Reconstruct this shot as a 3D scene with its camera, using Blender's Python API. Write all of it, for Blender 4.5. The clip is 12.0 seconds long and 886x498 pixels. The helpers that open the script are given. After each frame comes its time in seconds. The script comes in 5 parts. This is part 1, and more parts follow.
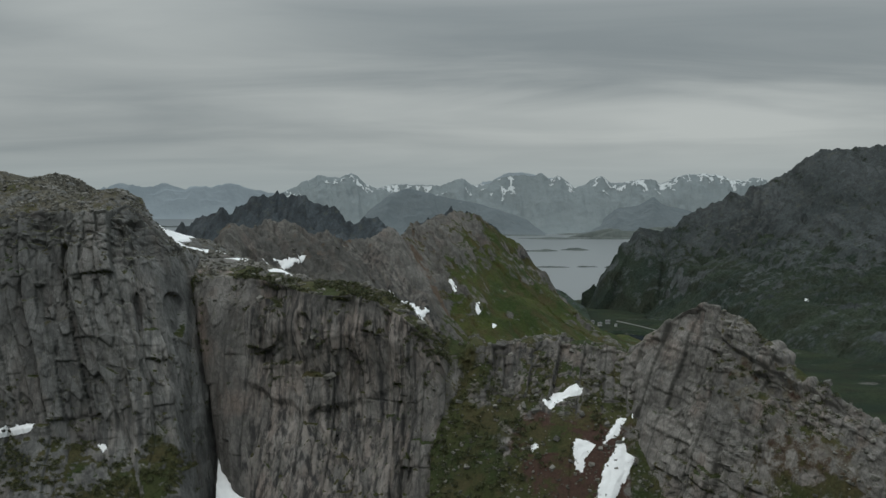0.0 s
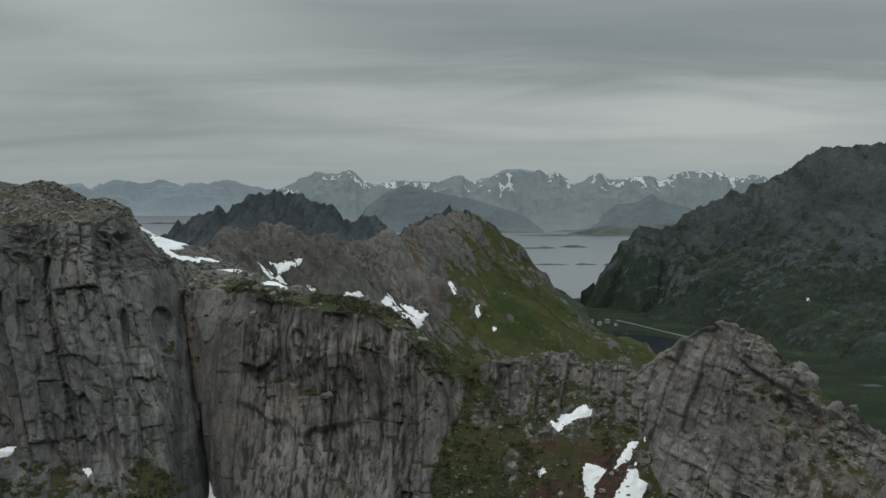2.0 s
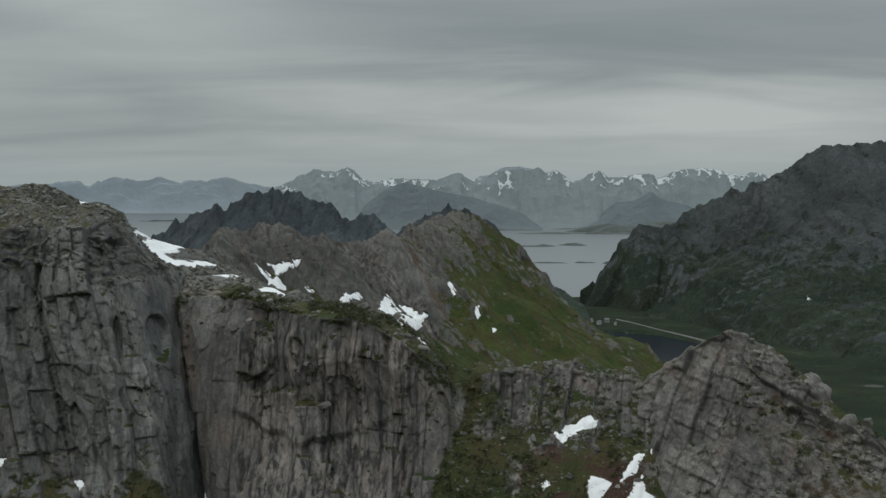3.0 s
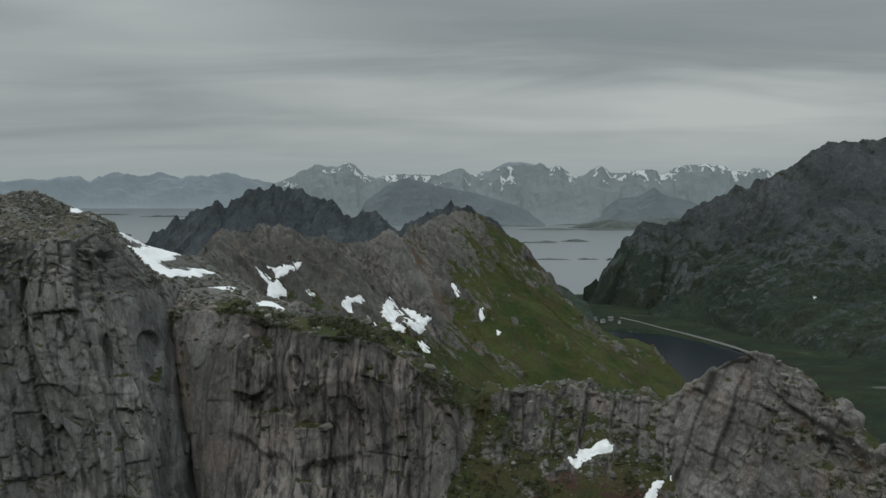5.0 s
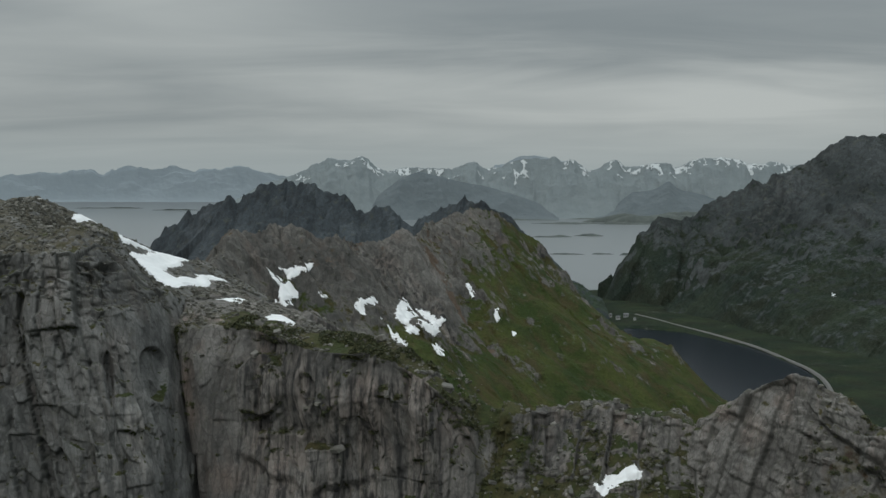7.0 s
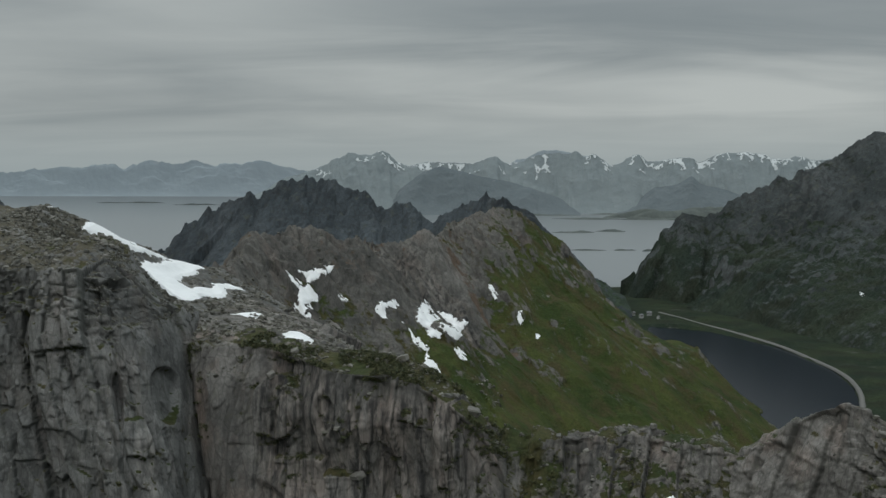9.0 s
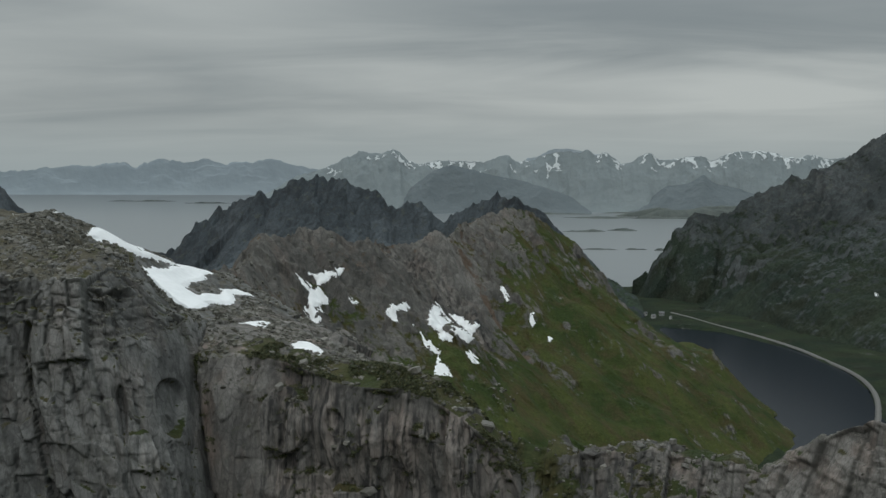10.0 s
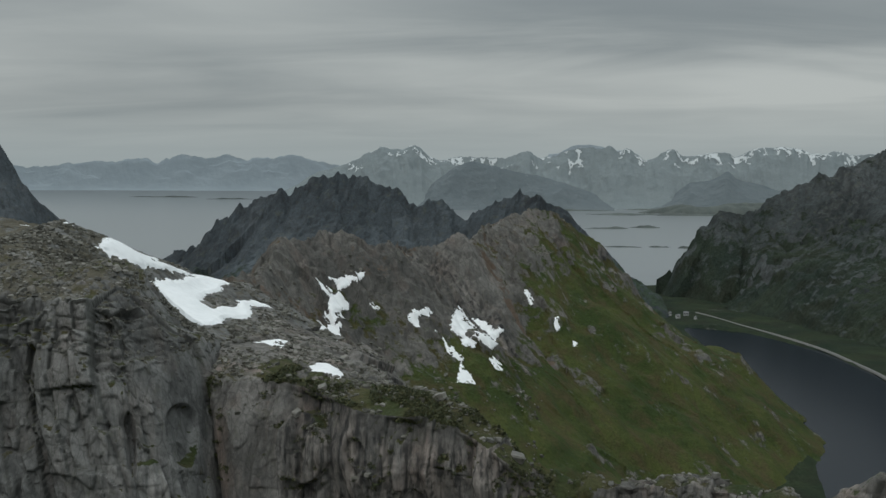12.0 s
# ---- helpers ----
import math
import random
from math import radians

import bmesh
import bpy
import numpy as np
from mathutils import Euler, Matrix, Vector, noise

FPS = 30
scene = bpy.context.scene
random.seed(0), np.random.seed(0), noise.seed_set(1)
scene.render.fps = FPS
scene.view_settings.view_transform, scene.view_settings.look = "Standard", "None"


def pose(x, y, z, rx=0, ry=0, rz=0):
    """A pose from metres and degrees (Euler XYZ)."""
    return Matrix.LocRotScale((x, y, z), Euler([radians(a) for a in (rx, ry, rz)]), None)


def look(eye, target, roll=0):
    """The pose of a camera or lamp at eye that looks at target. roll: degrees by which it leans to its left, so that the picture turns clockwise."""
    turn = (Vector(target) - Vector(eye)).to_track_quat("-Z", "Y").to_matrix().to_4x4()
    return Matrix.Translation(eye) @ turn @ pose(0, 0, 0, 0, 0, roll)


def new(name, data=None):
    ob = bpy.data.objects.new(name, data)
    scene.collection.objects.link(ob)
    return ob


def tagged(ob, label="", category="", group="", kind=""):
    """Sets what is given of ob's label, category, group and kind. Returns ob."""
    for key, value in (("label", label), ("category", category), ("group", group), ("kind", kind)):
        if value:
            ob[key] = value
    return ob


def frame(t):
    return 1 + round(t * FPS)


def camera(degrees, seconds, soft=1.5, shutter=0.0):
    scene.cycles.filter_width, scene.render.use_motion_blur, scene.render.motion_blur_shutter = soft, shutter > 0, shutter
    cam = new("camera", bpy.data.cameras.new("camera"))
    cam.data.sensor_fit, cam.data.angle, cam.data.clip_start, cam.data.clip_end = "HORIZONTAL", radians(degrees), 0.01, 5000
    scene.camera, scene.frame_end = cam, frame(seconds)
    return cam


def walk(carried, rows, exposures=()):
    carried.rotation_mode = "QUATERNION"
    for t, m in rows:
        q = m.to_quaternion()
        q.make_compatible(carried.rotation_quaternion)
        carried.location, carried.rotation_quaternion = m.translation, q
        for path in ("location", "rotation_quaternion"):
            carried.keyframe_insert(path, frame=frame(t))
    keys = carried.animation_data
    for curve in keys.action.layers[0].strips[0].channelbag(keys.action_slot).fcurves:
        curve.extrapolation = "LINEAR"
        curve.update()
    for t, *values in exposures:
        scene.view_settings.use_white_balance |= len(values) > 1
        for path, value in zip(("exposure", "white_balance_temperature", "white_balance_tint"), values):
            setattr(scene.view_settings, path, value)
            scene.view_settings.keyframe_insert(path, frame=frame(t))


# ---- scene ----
cam = camera(46.0, 12.0)
# seconds, place in metres above the sea, yaw, pitch, roll in degrees
ROWS = [
    (0.0, 0.00, -0.00, 205.00, 1.839, -2.124, -0.128),
    (0.5, -0.46, 3.95, 206.19, 1.804, -2.183, -0.121),
    (1.0, -0.95, 7.90, 207.40, 1.774, -2.247, -0.117),
    (1.5, -1.45, 11.84, 208.63, 1.743, -2.299, -0.109),
    (2.0, -1.96, 15.78, 209.84, 1.706, -2.372, -0.101),
    (2.5, -2.46, 19.73, 211.03, 1.667, -2.450, -0.087),
    (3.0, -2.96, 23.72, 212.22, 1.628, -2.528, -0.072),
    (5.0, -5.06, 39.70, 216.94, 1.713, -2.831, -0.017),
    (5.5, -5.58, 43.70, 218.08, 1.838, -2.926, -0.005),
    (6.0, -6.07, 47.70, 219.26, 1.962, -3.035, -0.002),
    (6.5, -6.57, 51.65, 220.44, 2.128, -3.134, 0.005),
    (7.0, -7.13, 55.56, 221.66, 2.407, -3.241, 0.021),
    (9.0, -9.34, 71.06, 226.51, 3.527, -3.590, 0.063),
    (9.5, -9.88, 74.94, 227.67, 3.804, -3.648, 0.075),
    (10.0, -10.45, 78.85, 228.82, 4.111, -3.700, 0.086),
    (10.5, -11.09, 82.81, 229.97, 4.385, -3.774, 0.100),
    (11.0, -11.76, 86.84, 231.15, 4.692, -3.838, 0.116),
    (11.5, -12.46, 90.89, 232.31, 4.973, -3.904, 0.141),
    (12.0, -13.22, 94.94, 233.49, 5.253, -3.975, 0.160),
]
walk(cam, [(t, pose(x, y, z, 90 + pitch, 0, yaw) @ pose(0, 0, 0, 0, 0, roll)) for t, x, y, z, yaw, pitch, roll in ROWS])

# ---------------------------------------------------------------- sky and sun
SUN_UP, SUN_ROUND = radians(48), radians(200)
world = bpy.data.worlds.new("overcast_sky")
scene.world = world
world.use_nodes = True
wn, wl = world.node_tree.nodes, world.node_tree.links
wn.clear()


def wnode(kind, **values):
    n = wn.new(kind)
    for key, value in values.items():
        n.inputs[key].default_value = value
    return n


def wmath(op, a, b=None, clamp=False):
    n = wn.new("ShaderNodeMath")
    n.operation, n.use_clamp = op, clamp
    for i, v in enumerate((a, b)):
        if v is None:
            continue
        if isinstance(v, (int, float)):
            n.inputs[i].default_value = v
        else:
            wl.new(v, n.inputs[i])
    return n.outputs[0]


w_co = wn.new("ShaderNodeTexCoord")
w_sep = wn.new("ShaderNodeSeparateXYZ")
wl.new(w_co.outputs["Generated"], w_sep.inputs[0])
w_up = wmath("MAXIMUM", w_sep.outputs[2], 0.0)
# the cloud deck is a plane far overhead: direction / height gives its streaks near the horizon
w_h = wmath("ADD", w_up, 0.075)
w_cx, w_cy = wmath("DIVIDE", w_sep.outputs[0], w_h), wmath("DIVIDE", w_sep.outputs[1], w_h)
w_vec = wn.new("ShaderNodeCombineXYZ")
wl.new(w_cx, w_vec.inputs[0]), wl.new(w_cy, w_vec.inputs[1])


def cloud_noise(scale, detail, rough, distort, shift, stretch=1.0):
    m = wn.new("ShaderNodeMapping")
    m.inputs["Location"].default_value = shift
    m.inputs["Scale"].default_value = (scale, scale * stretch, 1)
    n = wnode("ShaderNodeTexNoise", Scale=1.0, Detail=detail, Roughness=rough, Distortion=distort)
    wl.new(w_vec.outputs[0], m.inputs[0]), wl.new(m.outputs[0], n.inputs["Vector"])
    return n.outputs["Fac"]


big = cloud_noise(0.30, 3, 0.45, 0.5, (3.1, 1.7, 0.0), 0.9)
fine = cloud_noise(0.50, 6, 0.52, 0.6, (0.4, 5.2, 0.0), 1.9)
mix = wmath("ADD", wmath("MULTIPLY", big, 0.58), wmath("MULTIPLY", fine, 0.42))


def between(v, a, b, lo=0.0, hi=1.0):
    n = wn.new("ShaderNodeMapRange")
    n.interpolation_type = "SMOOTHSTEP"
    for key, value in (("From Min", a), ("From Max", b), ("To Min", lo), ("To Max", hi)):
        n.inputs[key].default_value = value
    wl.new(v, n.inputs[0])
    return n.outputs[0]


# a heavier bank of cloud overhead, and a brighter gap below it
w_edge = wmath("ADD", w_cy, wmath("MULTIPLY", wmath("SUBTRACT", fine, 0.5), 2.2))
bank = wmath("MULTIPLY", between(w_edge, 5.6, 4.3), between(wmath("ADD", w_cx, wmath("MULTIPLY", big, 1.2)), -0.8, 0.4))
gap = wmath("MULTIPLY", wmath("MULTIPLY", between(w_edge, 4.9, 6.0), between(w_edge, 10.5, 6.5)), between(w_cx, -2.2, 0.3, 0.25, 1.0))
mix = wmath("ADD", wmath("SUBTRACT", mix, wmath("MULTIPLY", bank, 0.17)), wmath("MULTIPLY", gap, 0.11))
w_ramp = wn.new("ShaderNodeValToRGB")
w_ramp.color_ramp.elements[0].position, w_ramp.color_ramp.elements[0].color = 0.26, (0.645, 0.735, 0.765, 1)
w_ramp.color_ramp.elements[1].position, w_ramp.color_ramp.elements[1].color = 0.68, (1.33, 1.42, 1.39, 1)
wl.new(mix, w_ramp.inputs[0])
# an overcast sky is about three times as bright overhead as at the horizon
w_lift = wn.new("ShaderNodeMapRange")
w_lift.interpolation_type = "SMOOTHSTEP"
w_lift.inputs["From Min"].default_value, w_lift.inputs["From Max"].default_value = 0.10, 0.85
w_lift.inputs["To Min"].default_value, w_lift.inputs["To Max"].default_value = 0.34, 1.25
wl.new(w_up, w_lift.inputs[0])
w_haze = wn.new("ShaderNodeMapRange")
w_haze.interpolation_type = "SMOOTHSTEP"
w_haze.inputs["From Min"].default_value, w_haze.inputs["From Max"].default_value = 0.0, 0.075
wl.new(w_up, w_haze.inputs[0])
w_mixc = wn.new("ShaderNodeMix")
w_mixc.data_type = "RGBA"
w_mixc.inputs["A"].default_value = (0.90, 1.04, 1.07, 1)
wl.new(w_haze.outputs[0], w_mixc.inputs["Factor"]), wl.new(w_ramp.outputs[0], w_mixc.inputs["B"])
w_bg = wn.new("ShaderNodeBackground")
wl.new(w_mixc.outputs["Result"], w_bg.inputs["Color"]), wl.new(w_lift.outputs[0], w_bg.inputs["Strength"])
w_sky = wn.new("ShaderNodeTexSky")
w_sky.sky_type, w_sky.sun_disc, w_sky.sun_elevation, w_sky.sun_rotation = "NISHITA", False, SUN_UP, SUN_ROUND
w_clear = wn.new("ShaderNodeBackground")
w_clear.inputs["Strength"].default_value = 0.05
wl.new(w_sky.outputs[0], w_clear.inputs["Color"])
w_mix = wn.new("ShaderNodeMixShader")
w_mix.inputs[0].default_value = 0.95
w_out = wn.new("ShaderNodeOutputWorld")
wl.new(w_clear.outputs[0], w_mix.inputs[1]), wl.new(w_bg.outputs[0], w_mix.inputs[2])
wl.new(w_mix.outputs[0], w_out.inputs[0])

sun = new("sun", bpy.data.lights.new("sun", "SUN"))
sun.data.energy, sun.data.angle, sun.data.color = 0.6, radians(25), (1.0, 0.96, 0.9)
sun.matrix_world = look((0, 0, 900), Vector((0, 0, 900)) - Vector((math.sin(SUN_ROUND) * math.cos(SUN_UP), math.cos(SUN_ROUND) * math.cos(SUN_UP), math.sin(SUN_UP))))
scene.view_settings.exposure = 0.0

# ---------------------------------------------------------------- noise on arrays


def _hash(i, j, k, seed):
    n = (i.astype(np.int64) * 374761393 + j.astype(np.int64) * 668265263 + k.astype(np.int64) * 2147483647 // 7 + seed * 1442695041) & 0xFFFFFFFF
    n = ((n ^ (n >> 13)) * 1274126177) & 0xFFFFFFFF
    n = ((n ^ (n >> 16)) * 2246822519) & 0xFFFFFFFF
    return ((n ^ (n >> 15)) & 0xFFFFFF) / float(0xFFFFFF)


def vnoise(p, seed=0):
    """Value noise in -1..1 at the rows of p."""
    f = np.floor(p)
    t = p - f
    t = t * t * t * (t * (t * 6 - 15) + 10)
    i, j, k = f[:, 0], f[:, 1], f[:, 2]
    out = 0
    for a in (0, 1):
        for b in (0, 1):
            for c in (0, 1):
                w = (t[:, 0] if a else 1 - t[:, 0]) * (t[:, 1] if b else 1 - t[:, 1]) * (t[:, 2] if c else 1 - t[:, 2])
                out = out + w * _hash(i + a, j + b, k + c, seed)
    return out * 2 - 1


def fbm(p, octaves=4, seed=0, gain=0.5):
    out, amp = 0, 1.0
    for o in range(octaves):
        out = out + amp * vnoise(p * 2.03 ** o + o * 17.3, seed + o)
        amp *= gain
    return out


def ridged(p, octaves=4, seed=0, gain=0.5):
    out, amp = 0, 1.0
    for o in range(octaves):
        out = out + amp * (1 - 2 * np.abs(vnoise(p * 2.07 ** o + o * 11.9, seed + o)))
        amp *= gain
    return out


def cells(p, seed=0, facets=False):
    """Cellular noise: distance to the nearest point, gap to the second, and a random number of the nearest cell.
    facets: instead of that number, a tilted plane of random height and slope for each cell."""
    f = np.floor(p)
    d1, d2, val = np.full(len(p), 9.0), np.full(len(p), 9.0), np.zeros(len(p))
    near_id, near_at = np.zeros_like(p), np.zeros_like(p)
    for a in (-1, 0, 1):
        for b in (-1, 0, 1):
            for c in (-1, 0, 1):
                i, j, k = f[:, 0] + a, f[:, 1] + b, f[:, 2] + c
                at = np.stack([i + _hash(i, j, k, seed), j + _hash(i, j, k, seed + 1), k + _hash(i, j, k, seed + 2)], 1)
                d = np.linalg.norm(at - p, axis=1)
                near = d < d1
                d2 = np.where(near, d1, np.minimum(d2, d))
                d1 = np.where(near, d, d1)
                near_id[near] = np.stack([i, j, k], 1)[near]
                near_at[near] = at[near]
    i, j, k = near_id.T
    val = _hash(i, j, k, seed + 3)
    if facets:
        tilt = np.stack([_hash(i, j, k, seed + 4), _hash(i, j, k, seed + 5), _hash(i, j, k, seed + 6)], 1) - 0.5
        val = val - 0.5 + 1.7 * np.sum(tilt * (p - near_at), axis=1)
    return d1, d2 - d1, val


def step(x, a, b):
    t = np.clip((x - a) / (b - a), 0, 1)
    return t * t * (3 - 2 * t)


def curve(x, points):
    """A smooth curve through (x, value) pairs."""
    p = np.asarray(points, float)
    slope = np.gradient(p[:, 1], p[:, 0])
    i = np.clip(np.searchsorted(p[:, 0], x) - 1, 0, len(p) - 2)
    h = p[i + 1, 0] - p[i, 0]
    t = np.clip((x - p[i, 0]) / h, 0, 1)
    return (p[i, 1] * (2 * t ** 3 - 3 * t ** 2 + 1) + slope[i] * h * (t ** 3 - 2 * t ** 2 + t)
            + p[i + 1, 1] * (3 * t ** 2 - 2 * t ** 3) + slope[i + 1] * h * (t ** 3 - t ** 2))


# ---------------------------------------------------------------- materials


class Mat:
    """A node material with short ways to add nodes."""

    def __init__(self, name, rough=0.9):
        self.m = bpy.data.materials.new(name)
        self.m.use_nodes = True
        self.n, self.l = self.m.node_tree.nodes, self.m.node_tree.links
        self.bsdf = self.n["Principled BSDF"]
        self.bsdf.inputs["Roughness"].default_value = rough
        self.co = self.n.new("ShaderNodeTexCoord").outputs["Object"]

    def put(self, node, key, v):
        if isinstance(v, (int, float, tuple)):
            node.inputs[key].default_value = v
        else:
            self.l.new(v, node.inputs[key])

    def scaled(self, s, turn=(0, 0, 0)):
        n = self.n.new("ShaderNodeMapping")
        n.inputs["Scale"].default_value, n.inputs["Rotation"].default_value = s, turn
        self.l.new(self.co, n.inputs[0])
        return n.outputs[0]

    def noise(self, s, detail=6, rough=0.6, distort=0.0, turn=(0, 0, 0)):
        n = self.n.new("ShaderNodeTexNoise")
        self.put(n, "Vector", self.scaled(s if isinstance(s, tuple) else (s, s, s), turn))
        self.put(n, "Scale", 1.0), self.put(n, "Detail", detail), self.put(n, "Roughness", rough), self.put(n, "Distortion", distort)
        return n.outputs["Fac"]

    def cell(self, s, feature="F1", turn=(0, 0, 0)):
        n = self.n.new("ShaderNodeTexVoronoi")
        n.feature = feature
        self.put(n, "Vector", self.scaled(s if isinstance(s, tuple) else (s, s, s), turn)), self.put(n, "Scale", 1.0)
        return n.outputs["Color"] if feature == "F1" else n.outputs["Distance"]

    def cracks(self, s, width, turn=(0, 0, 0)):
        """Thin dark joints: 1 in the joint, 0 beside it."""
        wob = self.n.new("ShaderNodeTexNoise")
        self.put(wob, "Vector", self.scaled(s)), self.put(wob, "Scale", 1.3), self.put(wob, "Detail", 4.0)
        add = self.n.new("ShaderNodeMix")
        add.data_type, add.blend_type = "RGBA", "LINEAR_LIGHT"
        ins = [k for k in add.inputs if k.enabled]
        ins[0].default_value = 0.28
        self.l.new(self.scaled(s, turn), ins[1]), self.l.new(wob.outputs["Color"], ins[2])
        n = self.n.new("ShaderNodeTexVoronoi")
        n.feature = "DISTANCE_TO_EDGE"
        self.put(n, "Scale", 1.0)
        self.l.new([o for o in add.outputs if o.enabled][0], n.inputs["Vector"])
        return self.ramp(n.outputs["Distance"], (0.0, 1.0), (width, 0.0))

    def ramp(self, fac, *stops):
        n = self.n.new("ShaderNodeValToRGB")
        e = n.color_ramp.elements
        while len(e) < len(stops):
            e.new(0.5)
        for el, (p, c) in zip(e, stops):
            el.position, el.color = p, (*c, 1) if isinstance(c, tuple) else (c, c, c, 1)
        self.l.new(fac, n.inputs[0])
        return n.outputs[0]

    def mix(self, fac, a, b, blend="MIX"):
        n = self.n.new("ShaderNodeMix")
        n.data_type, n.blend_type = "RGBA", blend
        for key, v in (("Factor", fac), ("A", a), ("B", b)):
            if isinstance(v, tuple) and len(v) == 3:
                v = (*v, 1)
            sock = [s for s in n.inputs if s.name == key and s.enabled][0]
            if isinstance(v, (int, float, tuple)):
                sock.default_value = v
            else:
                self.l.new(v, sock)
        return n.outputs["Result"] if n.outputs["Result"].enabled else [o for o in n.outputs if o.enabled][0]

    def math(self, op, a, b=0.0, clamp=False):
        n = self.n.new("ShaderNodeMath")
        n.operation, n.use_clamp = op, clamp
        for i, v in enumerate((a, b)):
            self.put(n, i, v)
        return n.outputs[0]

    def cover(self, layer="cover"):
        n = self.n.new("ShaderNodeVertexColor")
        n.layer_name = layer
        s = self.n.new("ShaderNodeSeparateColor")
        self.l.new(n.outputs[0], s.inputs[0])
        return s.outputs[0], s.outputs[1], s.outputs[2], n.outputs["Alpha"]

    def bump(self, height, strength, distance):
        n = self.n.new("ShaderNodeBump")
        self.put(n, "Strength", strength), self.put(n, "Distance", distance), self.put(n, "Height", height)
        if self.bsdf.inputs["Normal"].links:
            self.l.new(self.bsdf.inputs["Normal"].links[0].from_socket, n.inputs["Normal"])
        self.l.new(n.outputs[0], self.bsdf.inputs["Normal"])

    def colour(self, c):
        self.put(self.bsdf, "Base Color", c if not isinstance(c, tuple) else (*c, 1))
        return self.m


def rock_material(name, light, dark, size=1.0, grass=(0.025, 0.038, 0.012), grass2=(0.050, 0.052, 0.020), soil=(0.074, 0.043, 0.033), gravel=(0.15, 0.138, 0.115), streaks=0.85, rusty=0.5, shine=0.25, heather=0.65, jointed=False):
    """Jointed rock with turf, bare soil and gravel where the mesh's cover says so. size: metres of one unit of grain."""
    m = Mat(name, 0.92)
    m.bsdf.inputs["Specular IOR Level"].default_value = shine
    k = 1.0 / size
    g, s, v, wetter = m.cover()
    tone = m.noise((0.035 * k, 0.035 * k, 0.02 * k), 5, 0.55)
    grain = m.noise(0.9 * k, 8, 0.7)
    base = m.mix(m.ramp(tone, (0.35, 0.0), (0.66, 1.0)), dark, light)
    base = m.mix(m.ramp(grain, (0.3, 0.0), (0.7, 1.0)), m.mix(1.0, base, (0.74, 0.74, 0.74), "MULTIPLY"), m.mix(1.0, base, (1.20, 1.19, 1.17), "MULTIPLY"))
    rust = m.noise((0.11 * k, 0.11 * k, 0.045 * k), 4, 0.6)
    base = m.mix(m.math("MULTIPLY", m.ramp(rust, (0.52, 0.0), (0.7, 1.0)), rusty), base, (0.20, 0.145, 0.12))
    block = m.cell((0.30 * k, 0.30 * k, 0.11 * k))
    base = m.mix(0.42, base, m.mix(1.0, base, m.ramp(block, (0.0, 0.6), (1.0, 1.45)), "MULTIPLY"))
    lines = m.math("MAXIMUM", m.cracks((0.34 * k, 0.34 * k, 0.10 * k), 0.05), m.math("MULTIPLY", m.cracks((0.9 * k, 0.9 * k, 0.45 * k), 0.06), 0.7))
    base = m.mix(m.math("MULTIPLY", lines, 0.48), base, (0.030, 0.030, 0.028))
    if jointed:  # soil and lichen in the open joints, and a tone of its own for each block
        joint, tone, _, _ = m.cover("joints")
        base = m.mix(1.0, base, m.ramp(tone, (0.1, 0.72), (0.9, 1.3)), "MULTIPLY")
        base = m.mix(m.math("MULTIPLY", m.ramp(m.math("MULTIPLY", joint, m.ramp(grain, (0.25, 0.6), (0.6, 1.2))), (0.15, 0.0), (0.8, 1.0)), 0.6), base, (0.058, 0.059, 0.052))
    streak = m.noise((0.50 * k, 0.50 * k, 0.024 * k), 5, 0.62)
    wet = m.noise((0.03 * k, 0.03 * k, 0.012 * k), 3, 0.5)
    wetness = m.math("MULTIPLY", m.ramp(streak, (0.47, 0.0), (0.60, 1.0)), m.ramp(m.math("ADD", wet, m.math("MULTIPLY", m.math("SUBTRACT", wetter, 0.3), 0.36)), (0.46, 0.0), (0.60, 1.0)))
    # mineral stains run down between the wet streaks
    stain = m.math("MULTIPLY", m.ramp(m.noise((0.36 * k, 0.36 * k, 0.02 * k), 5, 0.6), (0.46, 0.0), (0.62, 1.0)), m.ramp(m.math("ADD", wet, m.math("MULTIPLY", m.math("SUBTRACT", wetter, 0.3), 0.30)), (0.50, 0.0), (0.66, 1.0)))
    base = m.mix(m.math("MULTIPLY", stain, 0.55), base, m.mix(1.0, light, (1.55, 1.44, 1.38), "MULTIPLY"))
    base = m.mix(m.math("MULTIPLY", wetness, streaks), base, (0.028, 0.028, 0.029))
    lichen = m.noise(0.33 * k, 7, 0.72)
    base = m.mix(m.math("MULTIPLY", m.ramp(lichen, (0.56, 0.0), (0.68, 1.0)), 0.42), base, (0.105, 0.108, 0.078))
    patch = m.noise(0.22 * k, 9, 0.72)
    wobble = m.math("MULTIPLY", m.math("SUBTRACT", patch, 0.5), 1.7)

    def where(mask):
        return m.ramp(m.math("ADD", mask, wobble), (0.42, 0.0), (0.58, 1.0))

    tuft = m.noise(1.3 * k, 6, 0.75)
    meadow = m.noise(0.05 * k, 4, 0.6)
    turf = m.mix(m.ramp(meadow, (0.4, 0.0), (0.62, 1.0)), grass, grass2)
    heath = m.noise(0.11 * k, 6, 0.65)
    turf = m.mix(m.math("MULTIPLY", m.ramp(heath, (0.47, 0.0), (0.62, 1.0)), heather), turf, (0.062, 0.050, 0.026) if rusty > 0.1 else (0.022, 0.024, 0.018))
    turf = m.mix(m.ramp(tuft, (0.3, 0.0), (0.7, 1.0)), m.mix(1.0, turf, (0.5, 0.52, 0.5), "MULTIPLY"), m.mix(1.0, turf, (1.5, 1.45, 1.4), "MULTIPLY"))
    stones = m.cell(1.1 * k)
